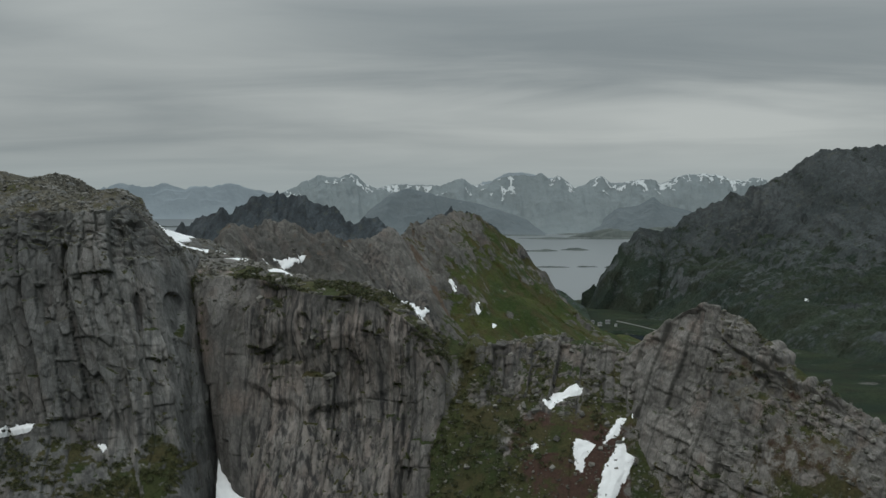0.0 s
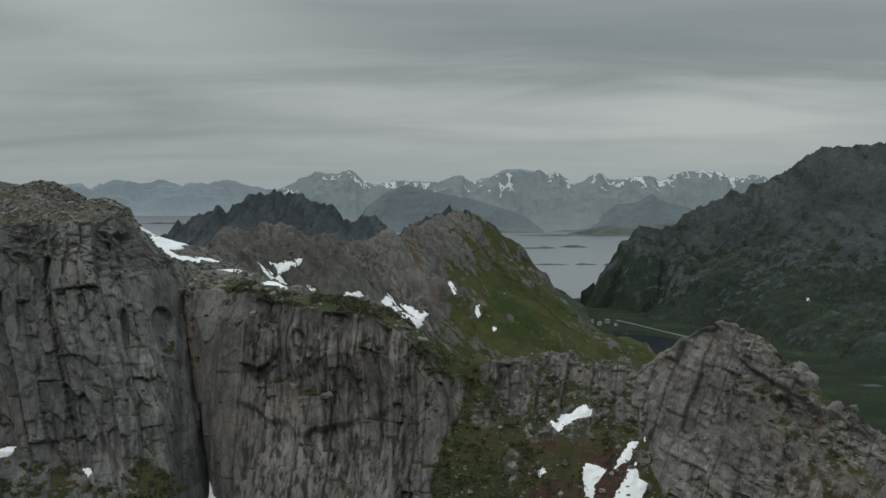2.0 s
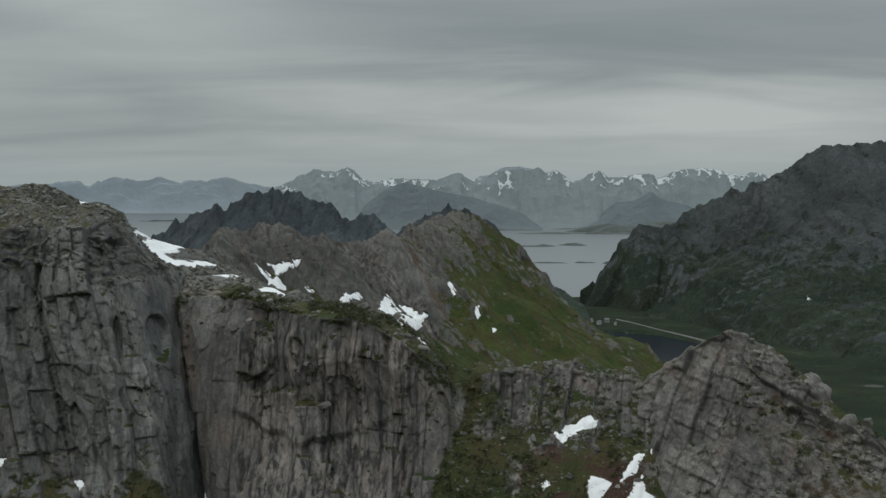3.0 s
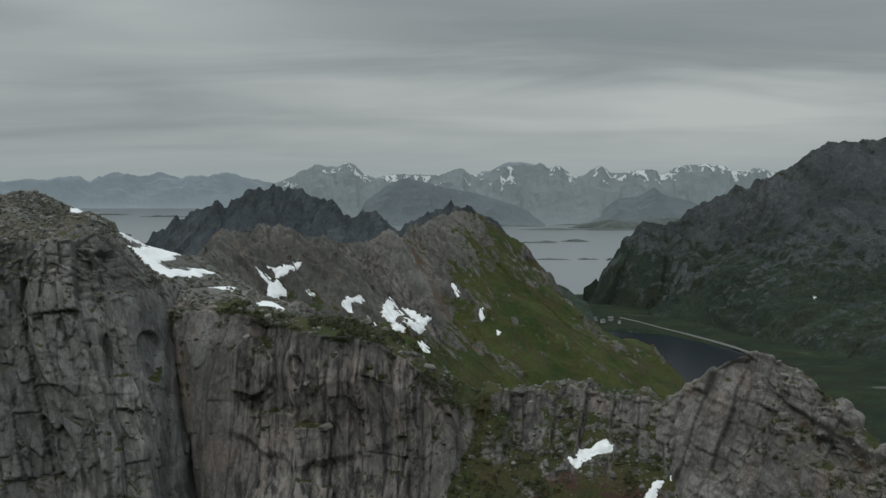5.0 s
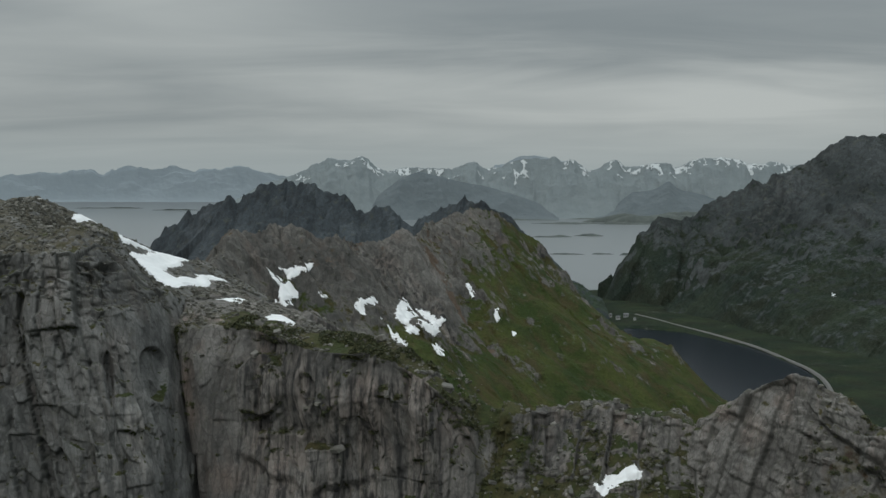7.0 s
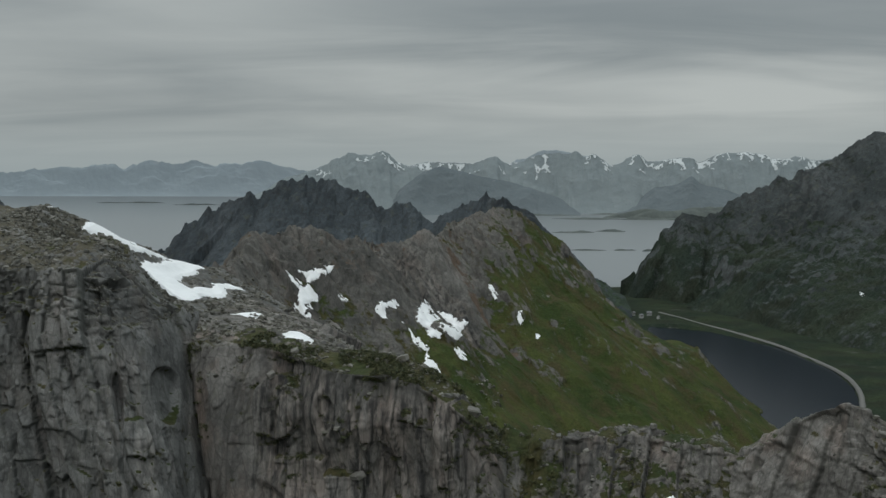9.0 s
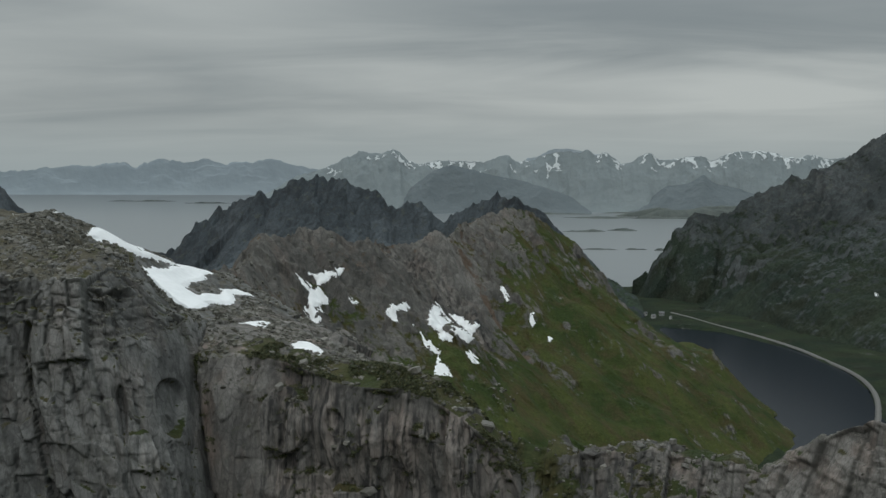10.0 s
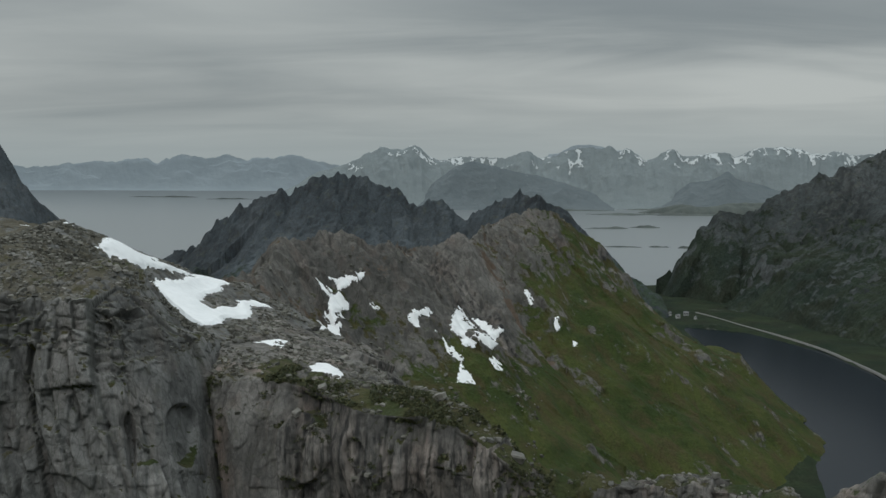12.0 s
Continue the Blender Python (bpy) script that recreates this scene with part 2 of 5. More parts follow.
    gravelly = m.mix(0.55, gravel, m.mix(1.0, gravel, m.ramp(stones, (0.0, 0.35), (1.0, 1.5)), "MULTIPLY"))
    earth = m.mix(m.ramp(tuft, (0.35, 0.0), (0.65, 1.0)), m.mix(1.0, soil, (0.6, 0.6, 0.6), "MULTIPLY"), soil)
    base = m.mix(where(v), base, gravelly)
    base = m.mix(where(s), base, earth)
    base = m.mix(where(g), base, turf)
    m.bump(m.noise((0.8 * k, 0.8 * k, 0.35 * k), 9, 0.7), 0.35, 0.8 * size)
    return m.colour(base)


rock_near = rock_material("granite_near", (0.206, 0.194, 0.182), (0.095, 0.092, 0.088), gravel=(0.108, 0.098, 0.076), rusty=0.5, jointed=True)
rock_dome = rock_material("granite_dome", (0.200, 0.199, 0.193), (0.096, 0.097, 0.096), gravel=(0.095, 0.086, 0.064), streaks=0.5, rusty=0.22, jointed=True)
rock_mid = rock_material("granite_far_slope", (0.192, 0.182, 0.170), (0.085, 0.083, 0.078), 2.0, grass=(0.030, 0.046, 0.014), grass2=(0.057, 0.068, 0.021), soil=(0.135, 0.100, 0.076), rusty=0.3, shine=0.12, heather=0.75)
rock_jag = rock_material("dark_gabbro", (0.085, 0.100, 0.112), (0.038, 0.046, 0.053), 5.0, grass=(0.035, 0.054, 0.037), grass2=(0.045, 0.062, 0.042), streaks=0.4, rusty=0.05, shine=0.1)
rock_right = rock_material("dark_mountain", (0.076, 0.085, 0.088), (0.036, 0.043, 0.044), 5.0, grass=(0.024, 0.034, 0.028), grass2=(0.034, 0.045, 0.032), gravel=(0.060, 0.065, 0.063), streaks=0.4, rusty=0.05, shine=0.06)
valley_mat = rock_material("valley_turf", (0.12, 0.12, 0.11), (0.08, 0.08, 0.075), 4.0, grass=(0.018, 0.028, 0.019), grass2=(0.030, 0.041, 0.023), soil=(0.085, 0.070, 0.058), rusty=0.05, shine=0.06)


def snow_material():
    m = Mat("old_snow", 0.55)
    dirt = m.noise(0.35, 7, 0.65)
    m.bsdf.inputs["Subsurface Weight"].default_value = 0.0
    m.bump(m.noise(0.9, 5, 0.55), 0.15, 0.2)
    return m.colour(m.ramp(dirt, (0.30, (0.80, 0.81, 0.82)), (0.62, (0.90, 0.91, 0.92))))


snow_mat = snow_material()


def water_material(name, colour, rough, wave, height, shine=0.5):
    m = Mat(name, rough)
    m.bsdf.inputs["IOR"].default_value = 1.333
    m.bsdf.inputs["Specular IOR Level"].default_value = shine
    m.bump(m.noise((wave, wave, wave), 4, 0.6), 0.25, height)
    return m.colour(m.mix(m.noise(wave * 0.02, 3, 0.5), tuple(c * 0.8 for c in colour), colour))


lake_mat = water_material("lake_water", (0.008, 0.013, 0.020), 0.2, 0.25, 0.10, 0.12)
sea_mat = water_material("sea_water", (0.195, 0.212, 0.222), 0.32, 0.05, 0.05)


def distance_material(name, low, high, snow=0.0, snow_from=0.0, snow_to=1.0, size=60.0, relief=0.5):
    """Far ranges: rock and heath paled by painted-in haze, with snowfields towards the tops."""
    m = Mat(name, 1.0)
    k = 1.0 / size
    c = m.mix(m.ramp(m.noise(k, 7, 0.62), (0.35, 0.0), (0.65, 1.0)), low, high)
    if snow:
        sep = m.n.new("ShaderNodeSeparateXYZ")
        m.l.new(m.co, sep.inputs[0])
        up = m.n.new("ShaderNodeMapRange")
        m.put(up, "From Min", snow_from), m.put(up, "From Max", snow_to), m.put(up, 0, sep.outputs[2])
        field = m.math("ADD", m.noise((1.5 * k, 1.2 * k, 2.4 * k), 6, 0.6, 0.5), m.math("MULTIPLY", m.math("SUBTRACT", up.outputs[0], 0.75), 0.16))
        # the snow tone is dimmed too, with haze put into its colour
        c = m.mix(m.math("MULTIPLY", m.ramp(field, (0.565, 0.0), (0.585, 1.0)), snow), c, (0.66, 0.70, 0.72))
    m.bump(m.noise(1.5 * k, 8, 0.65), relief, 0.5 * size)
    return m.colour(c)


# ---------------------------------------------------------------- meshes


def grid_object(name, P, material, cover=None, parent=None, smooth=True, joints=None):
    """One mesh from an array of points, rows by columns by 3. cover: turf, soil and gravel of each point."""
    r, c = P.shape[:2]
    i = np.arange(r * c).reshape(r, c)
    quads = np.stack([i[:-1, :-1], i[:-1, 1:], i[1:, 1:], i[1:, :-1]], -1).reshape(-1, 4)
    me = bpy.data.meshes.new(name)
    me.vertices.add(r * c)
    me.vertices.foreach_set("co", P.reshape(-1).astype(np.float32))
    me.loops.add(quads.size)
    me.loops.foreach_set("vertex_index", quads.reshape(-1).astype(np.int32))
    me.polygons.add(len(quads))
    me.polygons.foreach_set("loop_start", np.arange(0, quads.size, 4, dtype=np.int32))
    me.polygons.foreach_set("use_smooth", np.full(len(quads), smooth))
    me.update(calc_edges=True)
    for layer, values in (("cover", cover), ("joints", joints)):
        if values is None:
            continue
        att = me.color_attributes.new(layer, "FLOAT_COLOR", "POINT")
        rgba = np.ones((r * c, 4), np.float32)
        values = values.reshape(r * c, -1)
        rgba[:, :values.shape[1]] = np.clip(values, 0, 1)
        att.data.foreach_set("color", rgba.reshape(-1))
    me.materials.append(material)
    ob = new(name, me)
    ob.parent = parent
    return ob


def normals(P):
    du, dv = np.gradient(P, axis=0), np.gradient(P, axis=1)
    n = np.cross(dv, du)
    return n / np.maximum(np.linalg.norm(n, axis=2, keepdims=True), 1e-9)


def loft(stations, across, spacing):
    """A surface through sections of the rock. Each station: its x, then y and z of its outline from the foot of the face over the crest to the back."""
    st = np.array([s for s in stations], float)
    xs, outline = st[:, 0], st[:, 1:].reshape(len(st), -1, 2)
    k = outline.shape[1]
    # columns: evenly along the face in plan, so that a cleft's walls are as fine as the rest
    x = np.linspace(xs[0], xs[-1], 1500)
    plan, top = curve(x, np.stack([xs, outline[:, k // 2, 0]], 1)), curve(x, np.stack([xs, outline[:, k - 3, 1]], 1))
    run = np.concatenate([[0], np.cumsum(np.sqrt(np.diff(x) ** 2 + (0.8 * np.diff(plan)) ** 2 + (0.7 * np.diff(top)) ** 2))])
    x = np.interp(np.arange(0, run[-1], across), run, x)
    Y = np.stack([curve(x, np.stack([xs, outline[:, j, 0]], 1)) for j in range(k)], 1)
    Z = np.stack([curve(x, np.stack([xs, outline[:, j, 1]], 1)) for j in range(k)], 1)
    # rows: evenly along the mean outline, wider apart at the buried foot and far back
    mean = np.stack([Y.mean(0), Z.mean(0)], 1)
    length = np.linalg.norm(np.diff(mean, axis=0), axis=1)
    length[0] *= 0.3
    length[-1] *= 0.55
    s = np.concatenate([[0], np.cumsum(length)])
    rows = np.arange(0, s[-1], spacing)
    P = np.zeros((len(rows), len(x), 3))
    j = np.clip(np.searchsorted(s, rows, side="right") - 1, 0, k - 2)
    t = ((rows - s[j]) / (s[j + 1] - s[j]))[:, None]
    P[:, :, 0] = x[None]
    P[:, :, 1] = Y.T[j] * (1 - t) + Y.T[j + 1] * t
    P[:, :, 2] = Z.T[j] * (1 - t) + Z.T[j + 1] * t
    for _ in range(int(2.5 / spacing)):  # round the creases
        P[1:-1] = 0.25 * P[:-2] + 0.5 * P[1:-1] + 0.25 * P[2:]
    return P


def nearest_joint(u, row, seed):
    """Irregular strips along u, another set for each row: strip number, place across it (-0.5 to 0.5) and distance from its edge."""
    f = np.floor(u)
    zero = np.zeros_like(u)
    best, second, idx, at = np.full(len(u), 9.0), np.full(len(u), 9.0), f.copy(), f.copy()
    for a in (-1, 0, 1):
        p = f + a + 0.1 + 0.8 * _hash(f + a, row, zero, seed)
        d = np.abs(p - u)
        near = d < best
        second = np.where(near, best, np.minimum(second, d))
        best, idx, at = np.where(near, d, best), np.where(near, f + a, idx), np.where(near, p, at)
    return idx, u - at, (second - best) / 2


def blocks(u, v, wide, high, seed):
    """Jointed blocks: long upright joints, and cross joints staggered between them. Gives a tilted plane for each block, and the distance from its joints in metres."""
    col, du, eu = nearest_joint(u / wide, np.zeros_like(u), seed)
    lift = _hash(col, col * 0, col * 0, seed + 1)
    rowid, dv, ev = nearest_joint(v / high + 7.3 * lift, col, seed + 2)
    k = np.zeros_like(col) + 3
    plane = _hash(col, rowid, k, seed + 3) - 0.5 + 2.4 * du * (_hash(col, rowid, k, seed + 4) - 0.5) + 0.9 * dv * (_hash(col, rowid, k, seed + 5) - 0.5)
    return plane, np.minimum(eu * wide, ev * high)


def blur(d):
    d[1:-1] = 0.15 * d[:-2] + 0.7 * d[1:-1] + 0.15 * d[2:]
    d[:, 1:-1] = 0.15 * d[:, :-2] + 0.7 * d[:, 1:-1] + 0.15 * d[:, 2:]
    return d


def weather(P, shape, seed=3, features=None, soft=None):
    """Push the surface in and out: buttresses, jointed blocks with flat faces, and cracks, as in a granite face.
    shape: blocks as (width, height, depth, crack), the lean of the joints, the turn of the face in plan, the height above which blocks lie flat, how rough flat ground is, and the dip of the beds along x and y.
    soft: how far soil and turf hide the rock."""
    sizes, lean, turn, flat_from, level, dip = shape
    B = P.copy()
    for _ in range(30):
        B = blur(B)
    N = normals(B)
    q = P.reshape(-1, 3)
    steep = step(1 - np.abs(N[:, :, 2]).reshape(-1), 0.12, 0.5)
    near = level + (1 - level) * steep
    if soft:
        near = near * (1 - 0.85 * soft(q))
    w = q + np.stack([1.3 * fbm(q / 26, 2, seed + 40) + 0.10 * fbm(q / 5, 2, seed + 45), 0 * q[:, 0], 1.8 * fbm(q / 22, 2, seed + 60) + 0.15 * fbm(q / 5, 2, seed + 65)], 1)
    u = w[:, 0] * math.cos(turn) - w[:, 1] * math.sin(turn) + lean * w[:, 2]
    v = w[:, 2] + dip[1] * w[:, 1] + dip[0] * w[:, 0]
    d = 2.4 * fbm(np.stack([u / 16, 0 * u, w[:, 2] / 55], 1), 3, seed) * near
    flat = (q[:, 2] + 6 * fbm(q / 12, 2, seed + 70)) > flat_from
    uvw = np.stack([u, w[:, 1] * math.cos(turn), v], 1)
    joint, tone = np.zeros_like(u), np.full_like(u, 0.5)
    for n, (wide, high, amp, crack) in enumerate(sizes):
        if n < 2:
            plane, edge = blocks(u, v, wide, high, seed + 10 * n)
            if n and flat.any():
                plane[flat], edge[flat] = blocks(u[flat], v[flat], wide * 0.7, min(high, 0.5 * wide), seed + 10 * n + 5)
        else:
            tall = np.where(flat, np.minimum(high, 0.6 * wide), high)
            _, gap, plane = cells(uvw / np.stack([0 * u + wide, 0 * u + wide, tall], 1), seed + 10 * n, True)
            edge = gap * wide
        # some parts of a face are broken small, others stay whole
        whole = 1.0 if n == 0 else (0.55 if n == 1 else 0.32) + 0.95 * step(fbm(q / (wide * 4), 3, seed + 80 + n), -0.25, 0.55)
        d = d + (amp * plane - crack * (1 - step(edge, 0.0, 0.02 * wide + 0.22))) * near * whole
        joint = np.maximum(joint, (1 - step(edge, 0.05, 0.46)) * near * np.minimum(whole, 1) * (1.0, 0.9, 0.75, 0.35)[n])
        tone = tone + (0.3, 0.45, 0.55, 0.25)[n] * np.clip(plane, -0.5, 0.5)
    d = d + 0.045 * fbm(q / 1.6, 3, seed + 9, 0.6) + 0.12 * fbm(q / 7, 3, seed + 19) + 1.0 * fbm(q / 18, 2, seed + 29) * (1 - steep)
    if features:
        d = d + features(q)
    return P + N * blur(d.reshape(P.shape[:2]))[:, :, None], np.stack([joint, tone, 0 * u], 1)


def flatness(P, low=0.45, high=0.8):
    return step(np.abs(normals(P)[:, :, 2]), low, high)


# ---------------------------------------------------------------- the near cliffs
DOME_W = [
    (-240, 285, 50, 297, 108, 310, 124, 316, 160, 320, 182, 328, 198, 345, 212, 395, 216, 450, 212, 510, 195),
    (-182, 285, 50, 298, 118, 311, 136, 316, 163, 320, 188, 327, 203, 347, 214, 388, 220, 418, 218.5, 510, 197),
    (-171, 285, 50, 299, 119, 311, 136, 316, 163, 320, 188, 327, 202, 346, 211, 386, 217, 418, 216.5, 510, 196),
    (-160, 285, 50, 299, 121, 311, 136.5, 315.5, 163, 320, 188, 327, 203, 348, 213.5, 386, 220, 415, 216.5, 510, 193),
    (-145, 286, 50, 300, 122, 311, 137.5, 315.5, 165, 320, 189, 327, 205, 346, 212.5, 374, 215.5, 427, 204.5, 510, 190),
    (-132, 286, 50, 301, 121, 311, 136.5, 315.5, 165, 320, 188, 328, 205, 342, 210, 359, 210, 402, 196.5, 505, 190.5),
]
DOME_E = [
    (-121, 287, 50, 301, 120, 312, 135, 316.5, 164, 320, 188, 327, 203.5, 338, 209.5, 357, 213, 396, 191.5, 500, 186),
    (-114, 288, 50, 302, 118, 313, 133, 317.5, 163, 321, 187, 327, 203, 336, 208, 354, 209, 391, 189.5, 500, 183),
    (-108, 290, 50, 303, 116, 314, 133, 319, 162, 322.5, 184, 327, 199, 334, 204, 346, 202, 385, 189.5, 500, 180),
    (-104.2, 292, 50, 304, 116, 316, 133, 321.5, 161, 325, 181, 329, 192, 336, 199.5, 350, 195, 382, 190, 500, 176),
    (-101, 297, 50, 309, 113, 321, 132, 326, 158, 331, 176, 335, 185, 340, 192, 352, 192.5, 380, 188.5, 500, 174),
    (-98.3, 320, 50, 334, 100, 341, 128, 345, 153, 348, 166, 351, 174, 355, 180, 364, 184, 385, 186, 500, 172),
    (-92, 345, 50, 352, 100, 358, 128, 362, 148, 364, 158, 366, 164, 370, 170, 380, 176, 395, 180, 500, 170),
]
MIDDLE_W = [
    (-113, 368, 50, 369, 110, 370, 140, 371, 152, 372, 162, 374, 170, 380, 176, 400, 184, 450, 181),
    (-101.5, 362, 50, 363, 110, 364, 140, 365, 156, 366, 166, 367, 173, 372, 181, 390, 187, 450, 183),
    (-97.5, 338, 50, 341, 112, 344, 140, 346, 160, 348, 174, 350, 181, 362, 188, 386, 189.5, 450, 181.5),
    (-94, 328, 50, 334, 112, 338, 140, 341, 160, 344, 174, 348, 181.5, 359, 187, 385, 189, 450, 180),
    (-79, 318, 50, 328, 112, 334, 140, 338, 158, 341, 172, 347, 182, 356, 185, 380, 185.5, 450, 174),
]
MIDDLE_E = [
    (-55, 312, 50, 322, 112, 331, 140, 333, 150, 328, 165, 333, 180, 345, 183, 372, 179, 450, 158),
    (-30, 308, 50, 319, 112, 328, 140, 330, 152, 327, 165, 330, 175, 341, 179, 362, 171, 450, 125),
    (-15, 305, 50, 316, 112, 322, 138, 324, 148, 325, 158, 327, 165, 336, 168, 358, 153, 440, 100),
    (-1, 312, 50, 324, 112, 330, 128, 332, 135, 333, 142, 335, 149, 343, 154, 360, 138, 440, 90),
]
SADDLE = [
    (-14, 290, 60, 300, 110, 312, 122, 326, 138, 332, 146, 336, 156, 342, 160, 360, 138, 420, 88),
    (5, 285, 60, 298, 114, 310, 130, 324, 146, 330, 155, 334, 163, 340, 164, 360, 138, 420, 84),
    (25, 285, 60, 296, 118, 306, 134, 320, 149, 328, 158, 332, 164, 338, 165, 360, 136, 420, 80),
    (42, 282, 60, 294, 118, 304, 134, 316, 148, 322, 156, 326, 163, 333, 163, 352, 136, 410, 78),
    (58, 282, 60, 294, 120, 304, 134, 312, 146, 318, 154, 322, 158, 328, 158, 348, 130, 405, 75),
]
CRAG_W = [
    (43, 294, 60, 306, 116, 314, 136, 320, 147, 326, 152, 332, 153, 346, 132, 400, 78),
    (49, 286, 60, 298, 122, 305, 143, 311, 156, 318, 164, 326, 163, 344, 138, 400, 78),
    (55, 276, 60, 293, 122, 301, 145, 307, 160, 314, 170, 322, 168, 340, 140, 400, 78),
    (63, 268, 60, 285, 125, 294, 148, 301, 165, 308, 177, 316, 172, 335, 140, 395, 76),
]
CRAG_E = [
    (74, 255, 60, 270, 125, 280, 148, 288, 164, 296, 175, 306, 167, 325, 136, 390, 74),
    (88, 240, 60, 256, 122, 266, 142, 274, 154, 281, 161, 292, 152, 315, 126, 380, 70),
    (104, 225, 60, 240, 115, 248, 132, 255, 144, 261, 150, 272, 140, 295, 116, 370, 65),
    (150, 188, 60, 200, 100, 208, 114, 214, 123, 220, 128, 232, 118, 262, 96, 345, 60),
]


def lean_gully(P, near, far):
    """The cleft between the two faces runs down and towards the middle."""
    P[:, :, 0] += 0.175 * (190 - P[:, :, 2]) * step(P[:, :, 0], near, far)
    return P


def face_cover(P, extra=None):
    """Turf on ledges and flat tops."""
    q = P.reshape(-1, 3)
    flat = flatness(P, 0.42, 0.75).reshape(-1)
    n = 0.5 + 0.5 * fbm(q / 9, 4, 81)
    grass = flat * (0.25 + 0.55 * n)
    c = np.stack([grass, 0 * grass, 0 * grass, 0.25 + 0 * grass], 1)
    if extra:
        extra(q, flat, n, c)
    return c


def dome_extra(q, flat, n, c):
    top = step(q[:, 2], 196, 206) * flat
    bowl = step(q[:, 1], 352, 366)
    c[:, 0] *= 1 - 0.75 * bowl
    c[:, 2] = np.maximum(top * (0.45 + 0.4 * n), 0.4 * bowl)
    c[:, 0] = c[:, 0] * (1 - 0.25 * top) + 0.42 * step(q[:, 2] + 6 * n, 147, 137) * (0.2 + 0.8 * n) + 0.3 * step(q[:, 0], -104, -98) * step(q[:, 0], -90, -94) * step(q[:, 2], 185, 150)


def middle_extra(q, flat, n, c):
    c[:, 3] = 0.3 + 0.7 * step(q[:, 0], -82, -70) * step(q[:, 0], -14, -30) * step(q[:, 2], 178, 168)
    c[:, 0] = c[:, 0] * (0.5 + 0.5 * step(q[:, 1], 372, 350)) + 0.2 * flat * step(q[:, 0], -80, -50) * step(q[:, 2], 160, 172) * step(q[:, 1], 372, 350) + 0.42 * step(q[:, 0] + 6 * n, -16, -2)
    c[:, 0] += 0.32 * flat * step(q[:, 0], -62, -40) * step(q[:, 1], 352, 345) + 0.3 * flat * step(q[:, 0], -36, -22)
    c[:, 2] = 0.38 * flat


def saddle_extra(q, flat, n, c):
    x = q[:, 0] + 7 * fbm(q / 11, 3, 44)
    z = q[:, 2] + 5 * fbm(q / 9, 3, 45)
    bowl = step(z, 152, 142)
    red = bowl * step(x, 4, 18) * step(x, 54, 40)
    c[:, 1] = red * 0.62 + 0.15 * bowl
    c[:, 0] = np.maximum(c[:, 0], bowl * (0.60 - 0.28 * red)) + 0.45 * step(x, 4, -6) + 0.22 * n
    c[:, 1] += 0.14 * n


def crag_extra(q, flat, n, c):
    loose = crag_soft(q)
    c[:, 1] = 0.28 * loose + 0.30 * loose * n
    c[:, 2] = 0.50 * loose
    c[:, 3] = 0.12
    c[:, 0] = 0.12 * n + 0.6 * c[:, 0] + 0.5 * n * loose + 0.25 * step(q[:, 2], 140, 128)


SP = 0.36


def hollow(q, x, z, wide, high, depth, lean=0.0):
    """A rounded niche in a face, open below."""
    a = (q[:, 0] - x + lean * (q[:, 2] - z)) / wide
    up = (q[:, 2] - z) / high
    return -depth * step(1 - a * a - np.where(up > 0, up * up, 0.25 * up * up), 0.0, 0.35)


def dome_features(q):
    d = hollow(q, -105.3, 175, 1.2, 5, 2.4, 0.12) + hollow(q, -97.6, 174, 1.0, 5, 2.2, 0.2)
    # the long open corner that runs down the face, with its left wall set back
    line = q[:, 0] + 131 + 0.45 * (q[:, 2] - 189)
    d = d - 1.2 * step(line, 0.6, -0.6) * step(line, -26, -8) * step(q[:, 2], 200, 190) - 0.9 * (1 - step(np.abs(line), 0.2, 1.2)) * step(q[:, 2], 198, 188)
    return d


def middle_features(q):
    x, z = q[:, 0], q[:, 2]
    roof = 150 - 9 * np.sin((x + 77) / 50 * math.pi) + 1.5 * vnoise(np.stack([x / 5, 0 * x, 0 * x], 1), 5)
    inside = step(x, -80, -74) * step(x, -20, -28)
    broken = 0.45 + 0.55 * step(vnoise(np.stack([x / 7, 0 * x, 0 * x], 1), 15), -0.1, 0.35)
    d = -2.6 * broken * inside * step(z, roof + 1.4, roof - 1.4) * step(z, roof - 34, roof - 14)
    d = d + hollow(q, -57, 169, 3.0, 4, 1.8)
    slab = 1 - ((x + 70) / 6.5) ** 2 - ((z - 168) / 9.5) ** 2 + 0.25 * vnoise(q / 3, 8)
    return d + 2.6 * step(slab, 0.0, 0.12)


def crag_features(q):
    x, z = q[:, 0], q[:, 2]
    under = z - 168 + 0.62 * (x - 70) + 1.2 * vnoise(q / 4, 31)  # a long overhang that dips with the beds
    return hollow(q, 80, 158, 6, 3, 1.6, 0.7) - 2.4 * step(under, 0.4, -0.4) * step(under, -12, -3) * step(x, 66, 72) * step(x, 98, 88)


DOME_ROCK = (((13.0, 90.0, 2.6, 0.4), (5.2, 30.0, 1.5, 0.3), (3.2, 7.0, 1.25, 0.2), (1.5, 2.6, 0.55, 0.0)), 0.32, 0.45, 191, 0.4, (-0.06, 0.2))
MIDDLE_ROCK = (((12.0, 55.0, 2.4, 0.4), (4.2, 24.0, 1.1, 0.3), (2.6, 9.0, 0.85, 0.18), (1.2, 3.0, 0.45, 0.0)), 0.05, 0.45, 205, 0.4, (0.0, 0.15))
SADDLE_ROCK = (((7.5, 24.0, 2.4, 0.6), (3.6, 8.0, 1.3, 0.3), (1.7, 2.8, 0.6, 0.1)), 0.08, 0.35, 240, 0.6, (0.0, 0.6))
